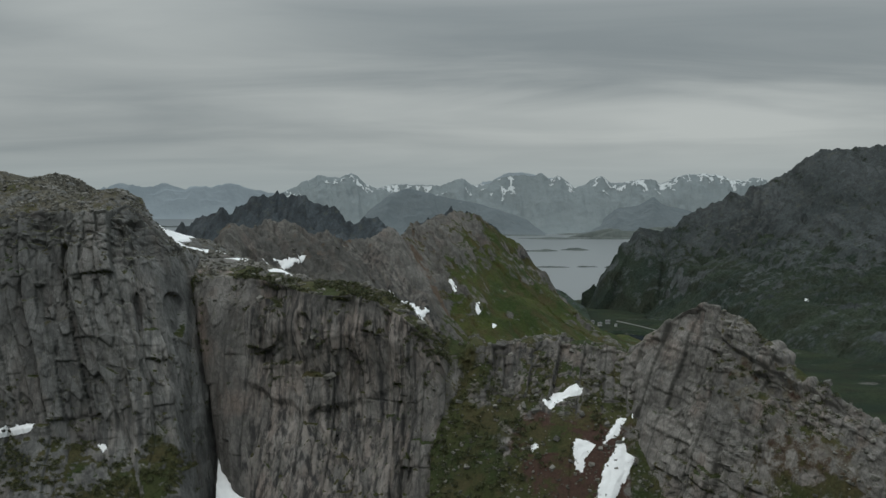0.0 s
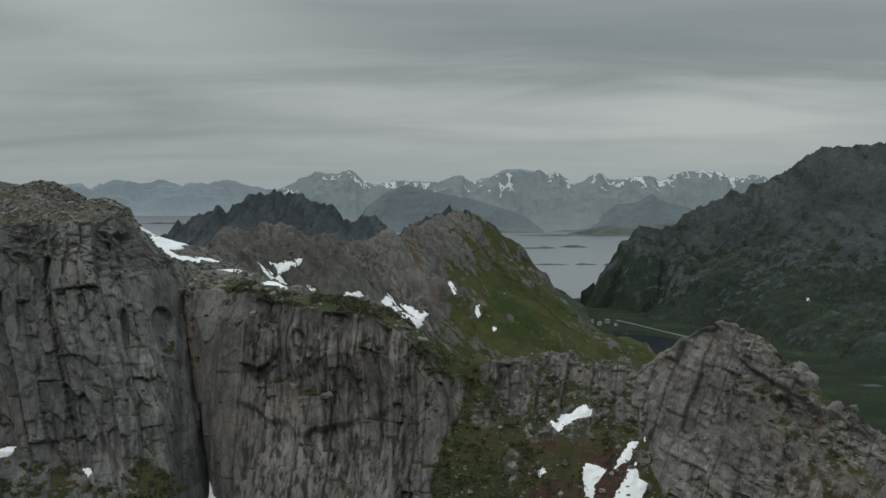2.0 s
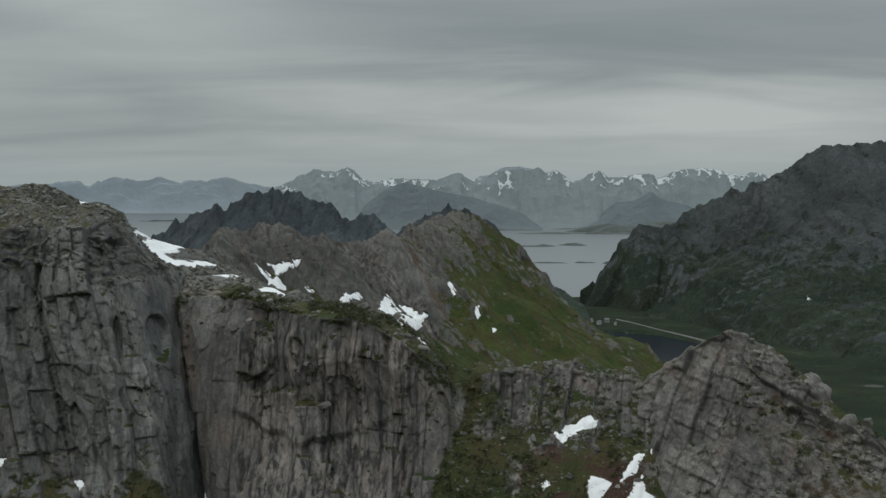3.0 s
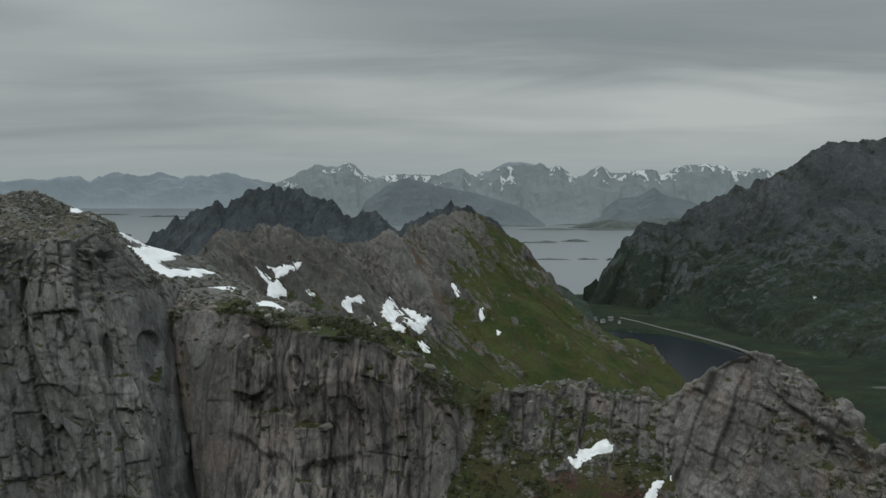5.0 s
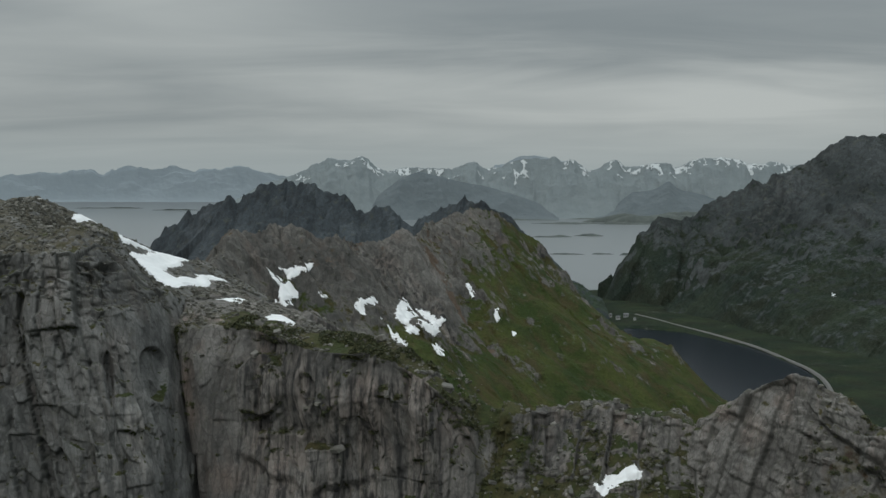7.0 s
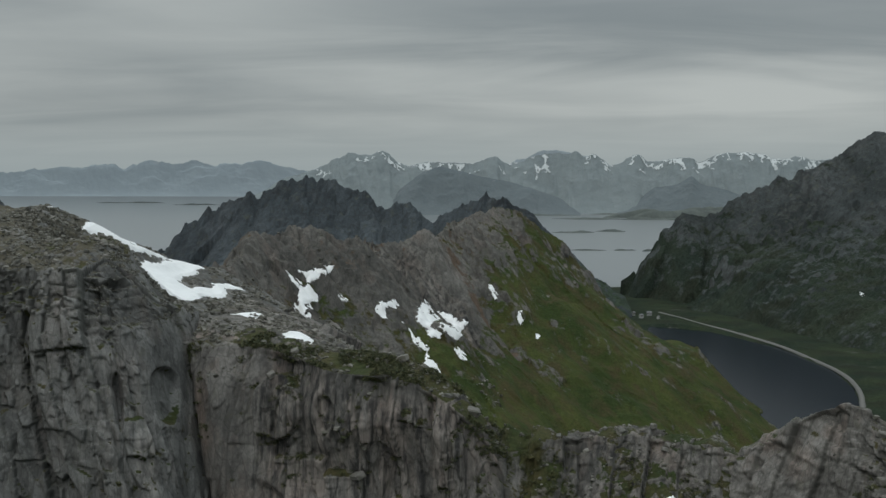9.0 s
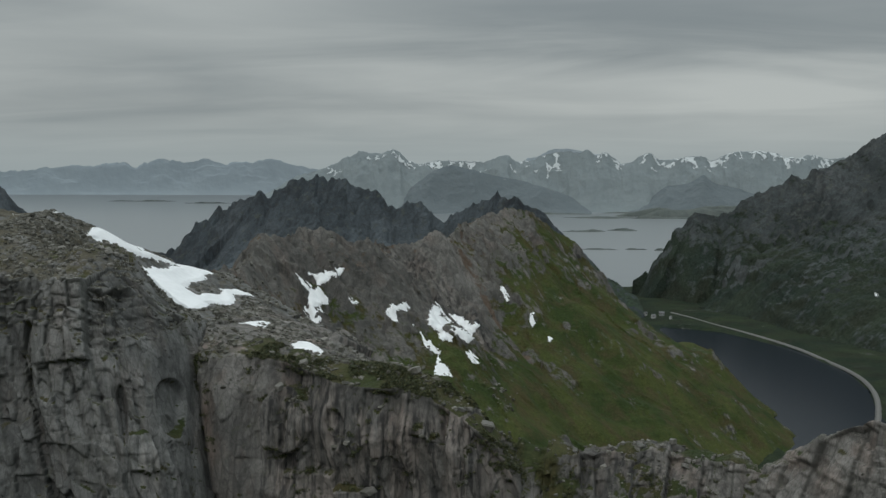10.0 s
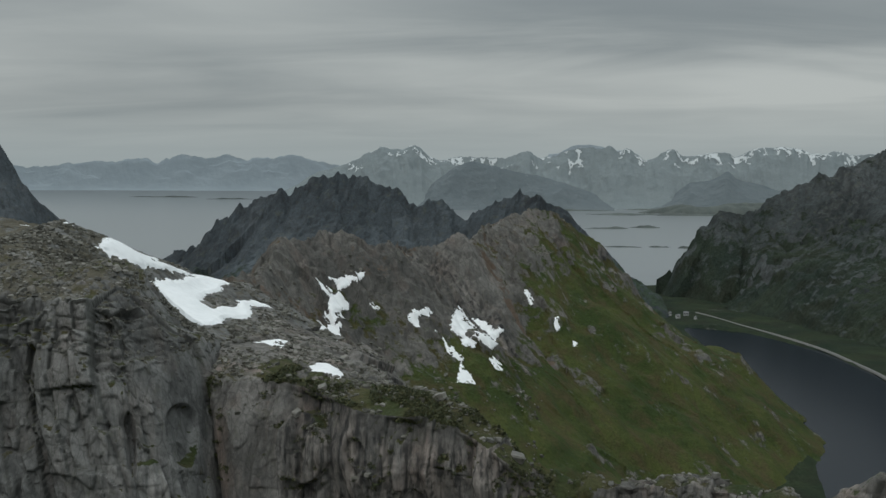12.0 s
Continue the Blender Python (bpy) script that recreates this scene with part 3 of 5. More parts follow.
CRAG_ROCK = (((7.5, 30.0, 1.7, 0.4), (10.0, 4.6, 1.3, 0.4), (4.0, 2.2, 0.85, 0.12), (1.6, 1.0, 0.25, 0.0)), -0.25, 0.6, 240, 0.55, (0.42, 0.0))
CLIFFS, ROCKS = {}, {}
def saddle_soft(q):
    return step(q[:, 2] + 5 * fbm(q / 9, 3, 45), 153, 146)


def crag_soft(q):
    return step(q[:, 0] + 9 * fbm(q / 9, 4, 46, 0.6), 68, 80) * step(q[:, 2] - 0.55 * (q[:, 1] - 262) + 9 * fbm(q / 8, 4, 47, 0.6), 154, 144)


def dome_soft(q):
    return np.maximum(0.7 * step(q[:, 2] + 6 * fbm(q / 9, 3, 48), 143, 135), np.maximum(0.75 * step(q[:, 0] + 0.175 * (q[:, 2] - 190), -102.5, -99.5), 0.7 * step(q[:, 0], -118, -113) * step(q[:, 1], 332, 338)))


def middle_soft(q):
    """The wall of the cleft is worn smooth, and the pale slab beside it is whole."""
    x = q[:, 0] + 0.175 * (q[:, 2] - 190) * step(q[:, 0], -50, -85)
    return np.maximum(0.75 * step(x, -94, -96), 0.55 * step(x + 2 * fbm(q / 8, 3, 49), -74, -79))


for label, stations, extra, lean, shape, marks, soft, tag in (
    ("dome_cliff", DOME_W + DOME_E, dome_extra, (-130, -102.5), DOME_ROCK, dome_features, dome_soft, "grey jointed granite cliff with a rounded gravelly summit"),
    ("middle_cliff", MIDDLE_W + MIDDLE_E, middle_extra, (-50, -96), MIDDLE_ROCK, middle_features, middle_soft, "grey granite cliff with dark water streaks and a turf-topped edge"),
    ("saddle_ridge", SADDLE, saddle_extra, None, SADDLE_ROCK, None, saddle_soft, "low rocky saddle above a gully of red soil and turf"),
    ("rock_crag", CRAG_W + CRAG_E, crag_extra, None, CRAG_ROCK, crag_features, crag_soft, "pointed pale granite crag with stepped ledges"),
):
    P = loft(stations, SP, SP)
    if lean:
        P = lean_gully(P, *lean)
    P, joints = weather(P, shape, len(label), marks, soft)
    CLIFFS[label] = P
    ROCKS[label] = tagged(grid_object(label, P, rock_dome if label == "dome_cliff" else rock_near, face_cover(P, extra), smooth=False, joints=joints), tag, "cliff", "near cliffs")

# ---------------------------------------------------------------- mountains on a height field


def ridge_height(X, Y, crest, fall):
    """Height under a ridge line, with the place along it and the distance from it. fall: (distance, drop) pairs of its flank."""
    best, along, away = np.full(X.shape, -1e3), np.zeros(X.shape), np.zeros(X.shape)
    c = np.asarray(crest, float)
    f = np.asarray(fall, float)
    run = 0.0
    for a, b in zip(c[:-1], c[1:]):
        d = b[:2] - a[:2]
        length = math.hypot(*d)
        t = np.clip(((X - a[0]) * d[0] + (Y - a[1]) * d[1]) / (d @ d), 0, 1)
        dist = np.hypot(X - a[0] - t * d[0], Y - a[1] - t * d[1])
        h = a[2] + t * (b[2] - a[2]) - np.where(dist < f[-1, 0], curve(dist, f), f[-1, 1])
        up = h > best
        best, along, away = np.where(up, h, best), np.where(up, run + t * length, along), np.where(up, dist, away)
        run += length
    return best, along, away


def ribs(along, away, wide, seed, lean=0.35):
    """Rock ribs and gullies that run down a flank."""
    s = np.stack([(along + lean * away) / wide, away / (wide * 9.0), 0 * away], -1).reshape(-1, 3)
    s = s + 0.45 * np.stack([fbm(s * np.array([1.3, 3.0, 1.3]), 3, seed + 1), 0.3 * fbm(s * 1.3, 3, seed + 2), 0 * s[:, 0]], 1)
    return ridged(s, 4, seed, 0.55)


def field(x0, x1, y0, y1, s):
    X, Y = np.meshgrid(np.arange(x0, x1 + s, s), np.arange(y0, y1 + s, s))
    return X, Y


MID_CREST = [(-240, 470, 198), (-165, 470, 200), (-145, 490, 189), (-134, 505, 182), (-146, 545, 180), (-166, 600, 182), (-168, 680, 185), (-162, 715, 192), (-153, 750, 199), (-141, 770, 197), (-122, 800, 185), (-103, 850, 180),
             (-89, 880, 182), (-72, 905, 180), (-56, 950, 192), (-38, 1000, 198), (-21, 1050, 204), (4, 1080, 199), (34, 1130, 174), (72, 1190, 130)]
X, Y = field(-330, 320, 385, 1290, 1.5)
q = np.stack([X, Y, 0 * X], -1).reshape(-1, 3)
wob = 10 * np.stack([fbm(q / 60, 3, 5), fbm(q / 60, 3, 6), 0 * q[:, 0]], 1)
H, S, D = ridge_height(X + wob[:, 0].reshape(X.shape), Y + wob[:, 1].reshape(X.shape), MID_CREST, [(0, 0), (20, 22), (60, 62), (120, 107), (185, 156), (235, 197), (280, 228), (420, 300)])
H3 = np.stack([X, Y, H], -1).reshape(-1, 3)
high = step(H3[:, 2] + 25 * fbm(H3 / 50, 2, 31), 70, 150)
east = step(H3[:, 0] + 0.10 * (1000 - H3[:, 1]) + 30 * fbm(H3 / 50, 3, 36), -55, 25)
rocky = np.clip(high * (1 - 0.75 * east) + 0.5 * step(fbm(H3 / 26, 3, 33), 0.35, 0.7), 0, 1)
rib = ribs(S, D, 30, 21)
crag = cells(H3 / np.array([13, 13, 22]), 7, True)[2]
crag2 = cells(H3 / np.array([5, 5, 8]), 57, True)[2]
butt = cells((H3 + 6 * np.stack([fbm(H3 / 15, 3, 58), fbm(H3 / 15, 3, 59), 0 * rib], 1)) / np.array([34, 40, 70]), 60, True)[2]
H = H + (5.0 * (rib - 0.3) * (0.3 + 0.7 * rocky) * step(D.reshape(-1), -8, 30) + rocky * (4.5 * butt + 2.8 * crag + 1.3 * crag2 + 1.0 * ridged(H3 / 13, 4, 9, 0.55)) + 0.5 * fbm(H3 / 4.5, 3, 4) + 2.5 * fbm(H3 / 40, 3, 5)).reshape(X.shape)
P = np.stack([X, Y, H], -1)
MID_P = P
flat = flatness(P, 0.45, 0.78).reshape(-1)
n = 0.5 + 0.5 * fbm(H3 / 30, 4, 61)
along = np.clip(((H3[:, 0] + 52) * 44 - (H3[:, 1] - 905) * 55) / (44 ** 2 + 55 ** 2), 0, 1)
strip = 1 - step(np.hypot(H3[:, 0] + 52 - 44 * along, H3[:, 1] - 905 + 55 * along) + 4 * fbm(H3 / 12, 3, 63), 2, 8)  # a bare strip of red-brown scree
c = np.stack([np.clip(0.62 - 0.56 * rocky + 0.24 * rocky * step(fbm(H3 / 38, 4, 62), 0.2, 0.6) * step(H3[:, 2], 175, 140) - 0.5 * strip + 0.34 * flat * n * (1 - 0.8 * step(H3[:, 2], 160, 180) * step(H3[:, 0], -60, -90)) + 0.16 * (1 - np.clip(rib, 0, 1)), 0, 1), np.clip(0.38 * n * high * (1 - 0.4 * east) + 0.10 * n + 0.42 * strip, 0, 1), 0.30 * flat * high, 0.2 + 0 * n], 1)
tagged(grid_object("green_mountain", P, rock_mid, c, smooth=False), "rocky mountain with green turf slopes falling to a lake", "mountain")

JAG = [(-760, 2000, 40), (-690, 1985, 92), (-645, 1975, 108), (-595, 1965, 150), (-545, 1960, 176), (-480, 1958, 209), (-432, 1958, 228), (-382, 1958, 245), (-343, 1958, 236),
       (-270, 1958, 208), (-230, 1950, 180), (-178, 1945, 184), (-142, 1940, 164), (-115, 1940, 172), (-90, 1940, 184), (-56, 1937, 194), (-22, 1930, 201), (10, 1930, 200), (28, 1930, 190), (44, 1930, 165), (90, 1930, 60)]
X, Y = field(-900, 200, 1640, 2250, 3.6)
H, S, D = ridge_height(X, Y, JAG, [(0, 0), (30, 40), (90, 105), (180, 175), (300, 245), (420, 290)])
H3 = np.stack([X, Y, H], -1).reshape(-1, 3)
H = H + (11 * (ribs(S, D, 62, 2, 0.25) - 0.35) + 5 * cells(H3 / np.array([20, 26, 50]), 5, True)[2] + 3 * ridged(H3 / 16, 3, 8)).reshape(X.shape) * step(H, -20, 60)
P = np.stack([X, Y, H], -1)
h = H.reshape(-1)
c = np.stack([0.10 + 0.45 * step(h + 30 * fbm(H3 / 60, 3, 9), 120, 40), 0 * h, 0 * h, 0.2 + 0 * h], 1)
tagged(grid_object("jagged_mountain", P, rock_jag, c, smooth=False), "dark jagged mountain with a row of pinnacles by the sea", "mountain")

ROAD = [(1060, 322), (1114, 342), (1243, 378), (1300, 386), (1347, 388), (1430, 382), (1516, 371), (1600, 350), (1685, 326), (1760, 302), (1830, 282), (1900, 256)]
RIGHT = [(205, 2200, 18), (257, 2190, 62), (303, 2180, 134), (340, 2180, 166), (384, 2185, 160), (428, 2195, 197), (475, 2200, 204), (532, 2205, 228), (610, 2210, 264), (680, 2215, 308), (725, 2217, 330),
         (790, 2210, 334), (860, 2180, 338), (1000, 2080, 350), (1200, 1900, 340), (1400, 1600, 300)]
X, Y = field(150, 1700, 1000, 2600, 4.2)
H, S, D = ridge_height(X * 1.7, Y, np.array(RIGHT) * np.array([1.7, 1, 1]), [(0, 0), (40, 40), (120, 98), (220, 150), (330, 192), (450, 228), (560, 254), (660, 272), (800, 293), (1000, 315), (1300, 340), (1800, 365)])
H3 = np.stack([X, Y, H], -1).reshape(-1, 3)
rib = ribs(X + 25 * fbm(H3 / 90, 3, 13).reshape(X.shape), D, 85, 12, -0.4)
crag = step(H, 60, 190).reshape(-1)
rib2 = ribs(X + 12 * fbm(H3 / 50, 3, 14).reshape(X.shape), D, 30, 15, -0.5)
H = H + ((9 * (rib - 0.45) + 3.6 * (rib2 - 0.4) + crag * (3 * cells(H3 / np.array([30, 40, 60]), 25, True)[2] + 1.4 * ridged(H3 / 20, 3, 6)) + 3.0 * fbm(H3 / np.array([22, 22, 400]), 4, 4, 0.6)).reshape(X.shape)) * step(H, 0, 60)
toe = X - np.interp(Y, [p[0] for p in ROAD], [p[1] for p in ROAD])
H = H - 60 * (1 - step(toe, 10, 190)) * step(D, 50, 180)  # the flank runs out at the road by the lake
P = np.stack([X, Y, H], -1)
h, n = H.reshape(-1), fbm(H3 / 60, 4, 71)
slant = np.stack([(H3[:, 0] - 0.8 * H3[:, 2]) / 26, (H3[:, 1] + 0.5 * H3[:, 2]) / 60, H3[:, 2] / 90], 1)  # scree scars slant down the flank
scar = fbm(slant, 4, 72, 0.6) + 0.25 * n
scar = step(scar, 0.72, 0.95) * step(h, 320, 150) * step(h, 8, 25)
c = np.stack([0.78 - 0.38 * crag - 0.14 * np.clip(rib + rib2, 0, 1) - 0.62 * scar, 0 * h, 0.62 * scar, 0.2 + 0 * h], 1)
RIGHT_P = P
tagged(grid_object("dark_mountain", P, rock_right, c, smooth=False), "dark steep mountain with scree scars above the lake", "mountain")

LEFT = [(-1015, 2225, 40), (-1034, 2215, 120), (-1057, 2205, 165), (-1087, 2200, 218), (-1117, 2200, 256), (-1141, 2200, 303), (-1250, 2220, 380), (-1400, 2250, 420)]
X, Y = field(-1700, -850, 1900, 2600, 5.0)
H, S, D = ridge_height(X * 1.6, Y, np.array(LEFT) * np.array([1.6, 1, 1]), [(0, 0), (40, 55), (120, 140), (250, 250), (400, 340), (600, 440), (900, 520)])
H3 = np.stack([X, Y, H], -1).reshape(-1, 3)
H = H + (10 * (ribs(X, D, 60, 42) - 0.4) + 4 * ridged(H3 / 20, 3, 43)).reshape(X.shape) * step(H, -20, 60)
P = np.stack([X, Y, H], -1)
tagged(grid_object("coastal_peak", P, rock_jag, np.zeros((H.size, 4)) + np.array([0.15, 0, 0, 0.2])), "dark steep rock peak above the open sea", "mountain")

# ---------------------------------------------------------------- valley, lake, sea
LAKE_W = [(800, 190), (912, 208), (1016, 226), (1175, 244), (1396, 229), (1600, 216), (1704, 212), (1730, 218)]
LAKE_E = [(800, 300), (912, 318), (1016, 330), (1114, 340), (1243, 372), (1347, 382), (1516, 365), (1685, 296), (1730, 222)]
X, Y = field(-1900, 1900, -900, 2560, 10.0)
X2, Y2 = X.reshape(-1), Y.reshape(-1)
q = np.stack([X2, Y2, 0 * X2], 1)
corrie = step(Y2, 420, 250)
edge = np.minimum(np.interp(Y2, [p[0] for p in LAKE_E], [p[1] for p in LAKE_E]) - X2, X2 - np.interp(Y2, [p[0] for p in LAKE_W], [p[1] for p in LAKE_W]))
edge = np.minimum(edge, np.minimum(Y2 - 800, 1730 - Y2))
base = 4 + 3 * fbm(q / 90, 3, 14) + 25 * step(X2, 420, 1100) + corrie * (55 + 14 * fbm(q / 60, 4, 3))
shore = step(Y2 + 90 * fbm(q / 260, 3, 77), 2440, 2360) * step(X2 + 60 * fbm(q / 200, 3, 78), -250, -180)
shore = np.maximum(shore, step(Y2, 1500, 1200))
near_road = np.abs(X2 - curve(Y2, ROAD)) < 16
base = np.where(near_road & (Y2 > 1000) & (Y2 < 1930), np.minimum(base, 2.4), base)
Z = np.where(edge > -6, np.minimum(base, 2 - 0.5 * (edge + 6)), base)
Z = Z * shore - 6 * (1 - shore)
c = np.stack([0.85 + 0.2 * fbm(q / 60, 3, 90) - 0.6 * step(fbm(q / 55, 3, 92), 0.25, 0.5) * step(X2, 420, 470), 0.46 * step(fbm(q / 55, 3, 92), 0.25, 0.5) * step(X2, 420, 470), 0.42 * step(fbm(q / 50, 4, 91), 0.3, 0.7)], 1)
tagged(grid_object("ground", np.stack([X, Y, Z.reshape(X.shape)], -1), valley_mat, c), "green and brown valley floor", "ground", kind="structure")

X, Y = field(150, 420, 780, 1760, 30.0)
tagged(grid_object("lake", np.stack([X, Y, 0 * X + 0.4], -1), lake_mat), "still dark blue mountain lake", "water", kind="structure")

MIDDLE = Vector((-7, 45, 220))


def drawn_in(d):
    """Distances beyond 2.4 km are drawn in, so that all of the far coast lies within 5 km."""
    return np.where(d < 2400, d, 2400 + 2350 * (1 - np.exp(-(d - 2400) / 2350 * 0.5) ** 1.0))


def far_place(x, y, z):
    """The drawn-in place of far things, on the same line of sight from the middle of the flight."""
    d = np.hypot(x - MIDDLE.x, y - MIDDLE.y)
    k = np.where(d < 2400, 1.0, drawn_in(d) / np.maximum(d, 1))
    return np.stack([MIDDLE.x + (x - MIDDLE.x) * k, MIDDLE.y + (y - MIDDLE.y) * k, MIDDLE.z + (z - MIDDLE.z) * k], -1)


ang = np.radians(np.linspace(-180, 180, 361))
dist = np.concatenate([np.linspace(0, 2400, 25), 2400 * np.exp(np.linspace(0, math.log(40), 60))[1:]])
A, D = np.meshgrid(ang, dist)
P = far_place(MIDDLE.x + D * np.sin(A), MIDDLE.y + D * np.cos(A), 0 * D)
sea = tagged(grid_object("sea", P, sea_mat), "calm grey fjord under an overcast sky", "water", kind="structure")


def far_range(name, label, y, x0, x1, tops, seed, material, rough=0.07, depth=0.25, n=520):
    """A far mountain range: its skyline as (x, height) along y metres away, with spurs falling to the shore."""
    x = np.linspace(x0, x1, n)
    v = np.linspace(0, 1, 64)
    sky = np.interp(x, [p[0] for p in tops], [p[1] for p in tops])
    q = np.stack([x / (0.05 * y), 0 * x, 0 * x], 1)
    sky = np.maximum(sky * (1 + rough * fbm(q * 3, 5, seed, 0.5)), 2)
    V, XX = np.meshgrid(v, x, indexing="ij")
    S = np.stack([XX / (0.045 * y) + 0.25 * V, V * 0.9, 0 * XX + seed], -1).reshape(-1, 3)
    spur = ridged(S, 5, seed + 8, 0.55).reshape(V.shape)
    prof = V ** 1.35 * (1 + 0.65 * (1 - V) * spur)
    Zr = sky[None] * np.maximum(prof, 0)
    Yr = y * (1 - depth * (1 - V))
    P = far_place(XX * (Yr / y), Yr, Zr)
    return tagged(grid_object(name, P, material), label, "mountain range", "far coast"), P, V


# distance haze is put into these base colours: the farther, the paler
d_far = distance_material("hazed_far_coast", (0.285, 0.335, 0.37), (0.315, 0.365, 0.40), 0.10, 290, 330, 80, 0.15)
d_mid = distance_material("hazed_middle_coast", (0.182, 0.212, 0.222), (0.205, 0.235, 0.242), size=60)
d_near = distance_material("hazed_near_coast", (0.122, 0.146, 0.158), (0.134, 0.157, 0.168), 0.1, 300, 360, 50)
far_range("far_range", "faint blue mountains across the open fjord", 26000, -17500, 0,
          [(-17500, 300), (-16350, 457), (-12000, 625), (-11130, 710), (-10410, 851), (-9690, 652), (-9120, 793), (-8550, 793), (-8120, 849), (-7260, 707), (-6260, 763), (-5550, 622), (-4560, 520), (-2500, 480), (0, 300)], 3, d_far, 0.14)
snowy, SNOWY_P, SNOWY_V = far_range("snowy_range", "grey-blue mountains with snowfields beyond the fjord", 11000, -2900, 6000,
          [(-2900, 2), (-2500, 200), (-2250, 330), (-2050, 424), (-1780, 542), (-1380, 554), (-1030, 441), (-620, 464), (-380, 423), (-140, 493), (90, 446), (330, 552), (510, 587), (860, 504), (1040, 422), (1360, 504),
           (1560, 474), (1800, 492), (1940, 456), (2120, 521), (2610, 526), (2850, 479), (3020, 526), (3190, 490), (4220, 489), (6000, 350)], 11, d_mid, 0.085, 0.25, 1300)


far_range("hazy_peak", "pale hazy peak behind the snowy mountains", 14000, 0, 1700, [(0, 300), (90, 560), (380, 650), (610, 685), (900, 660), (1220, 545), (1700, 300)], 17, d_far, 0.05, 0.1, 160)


def pieces(quads, count):
    """Splits quads into connected pieces."""
    mark = np.arange(count)
    for _ in range(900):
        low = mark.copy()
        np.minimum.at(low, quads.reshape(-1), np.repeat(mark[quads].min(1), 4))
        if (low == mark).all():
            break
        mark = low
    own = mark[quads[:, 0]]
    for which, many in zip(*np.unique(own, return_counts=True)):
        yield many, quads[own == which]


# snow greyed down: the haze in front of it is painted into its colour
hazed_snow = Mat("hazed_snow", 0.9)
hazed_snow.colour(hazed_snow.ramp(hazed_snow.noise(0.03, 5, 0.6), (0.3, (0.46, 0.49, 0.50)), (0.7, (0.60, 0.63, 0.64))))
r, k = SNOWY_P.shape[:2]
col = np.linspace(-2900, 6000, k)[None] + 0 * SNOWY_V
place = np.stack([col / 105 + 2.5 * SNOWY_V, SNOWY_V * 6.5, 0 * col], -1).reshape(-1, 3)
high = SNOWY_V.reshape(-1)
m = 0.12 - np.abs(fbm(place, 5, 77, 0.62)) + 0.34 * fbm(place / np.array([4, 9, 1]), 2, 78) - 0.205 + 0.34 * step(high, 0.5, 0.9)  # branching gullies hold the snow
i = np.arange(r * k).reshape(r, k)
quads = np.stack([i[:-1, :-1], i[:-1, 1:], i[1:, 1:], i[1:, :-1]], -1).reshape(-1, 4)
quads = quads[(m > 0)[quads].all(1) & (SNOWY_V.reshape(-1)[quads].max(1) < 0.995)]
lifted = SNOWY_P.reshape(-1, 3) + np.array([0, -2.5, 1.2])
for many, own in pieces(quads, r * k):
    if many < 6:
        continue
    used, back = np.unique(own, return_inverse=True)
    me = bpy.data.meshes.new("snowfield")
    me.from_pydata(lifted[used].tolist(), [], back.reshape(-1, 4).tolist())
    me.materials.append(hazed_snow.m)
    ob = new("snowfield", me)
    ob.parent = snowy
snowy["label"] = "grey-blue mountains with snowfields beyond the fjord"
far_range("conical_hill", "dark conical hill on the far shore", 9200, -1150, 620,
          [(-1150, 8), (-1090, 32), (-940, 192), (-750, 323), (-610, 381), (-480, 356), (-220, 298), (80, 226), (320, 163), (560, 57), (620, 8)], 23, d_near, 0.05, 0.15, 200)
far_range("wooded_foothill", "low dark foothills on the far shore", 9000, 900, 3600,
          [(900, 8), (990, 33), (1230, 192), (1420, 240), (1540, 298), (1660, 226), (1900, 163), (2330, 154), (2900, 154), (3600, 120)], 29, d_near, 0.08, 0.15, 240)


def island(x, y, length, width, height, seed):
    """A low skerry in the fjord."""
    a, r = np.linspace(0, 2 * math.pi, 49), np.linspace(0, 1, 12)
    A, Rr = np.meshgrid(a, r)
    q = np.stack([np.cos(A) * 1.5, np.sin(A) * 1.5, 0 * A + seed], -1).reshape(-1, 3)
    edge = 1 + 0.45 * fbm(q, 4, seed).reshape(A.shape)
    X, Y = x + Rr * edge * np.cos(A) * length / 2, y + Rr * edge * np.sin(A) * width / 2
    bumps = 1 + 0.5 * fbm(np.stack([X, Y, 0 * X], -1).reshape(-1, 3) / (0.2 * length), 4, seed).reshape(A.shape)
    Z = height * np.maximum((1 - Rr ** 2) * bumps, 0) - 1.5 * (Rr > 0.99)
    return tagged(grid_object("island", far_place(X, Y, Z), d_isle, np.zeros((A.size, 3)) + np.array([0.5, 0, 0])), "low dark skerry in the grey fjord", "island", "skerries")


d_isle = distance_material("skerry", (0.085, 0.10, 0.095), (0.12, 0.135, 0.125), size=30)
for i, spec in enumerate(((310, 5010, 190, 90, 8), (490, 5140, 120, 90, 8), (265, 3670, 120, 30, 4), (385, 3680, 80, 30, 4), (478, 3640, 60, 40, 6), (560, 6970, 500, 250, 8), (1280, 7300, 1100, 500, 60),
                          (1000, 6900, 700, 160, 14), (-4540, 12570, 700, 120, 12), (-3410, 11400, 500, 120, 12), (250, 7800, 500, 120, 8), (900, 8100, 700, 120, 8))):
    island(*spec, 100 + i)

# ---------------------------------------------------------------- road and houses by the lake
asphalt = Mat("pale_asphalt", 0.85)
asphalt.colour(asphalt.ramp(asphalt.noise(0.3, 6, 0.6), (0.3, (0.115, 0.112, 0.105)), (0.7, (0.155, 0.15, 0.14))))
y = np.linspace(ROAD[0][0], ROAD[-1][0], 320)
x = curve(y, ROAD)
tx, ty = np.gradient(x), np.gradient(y)
ln = np.hypot(tx, ty)
nx, ny = ty / ln, -tx / ln
rise = 3.6 + 0.6 * np.sin(y / 60)
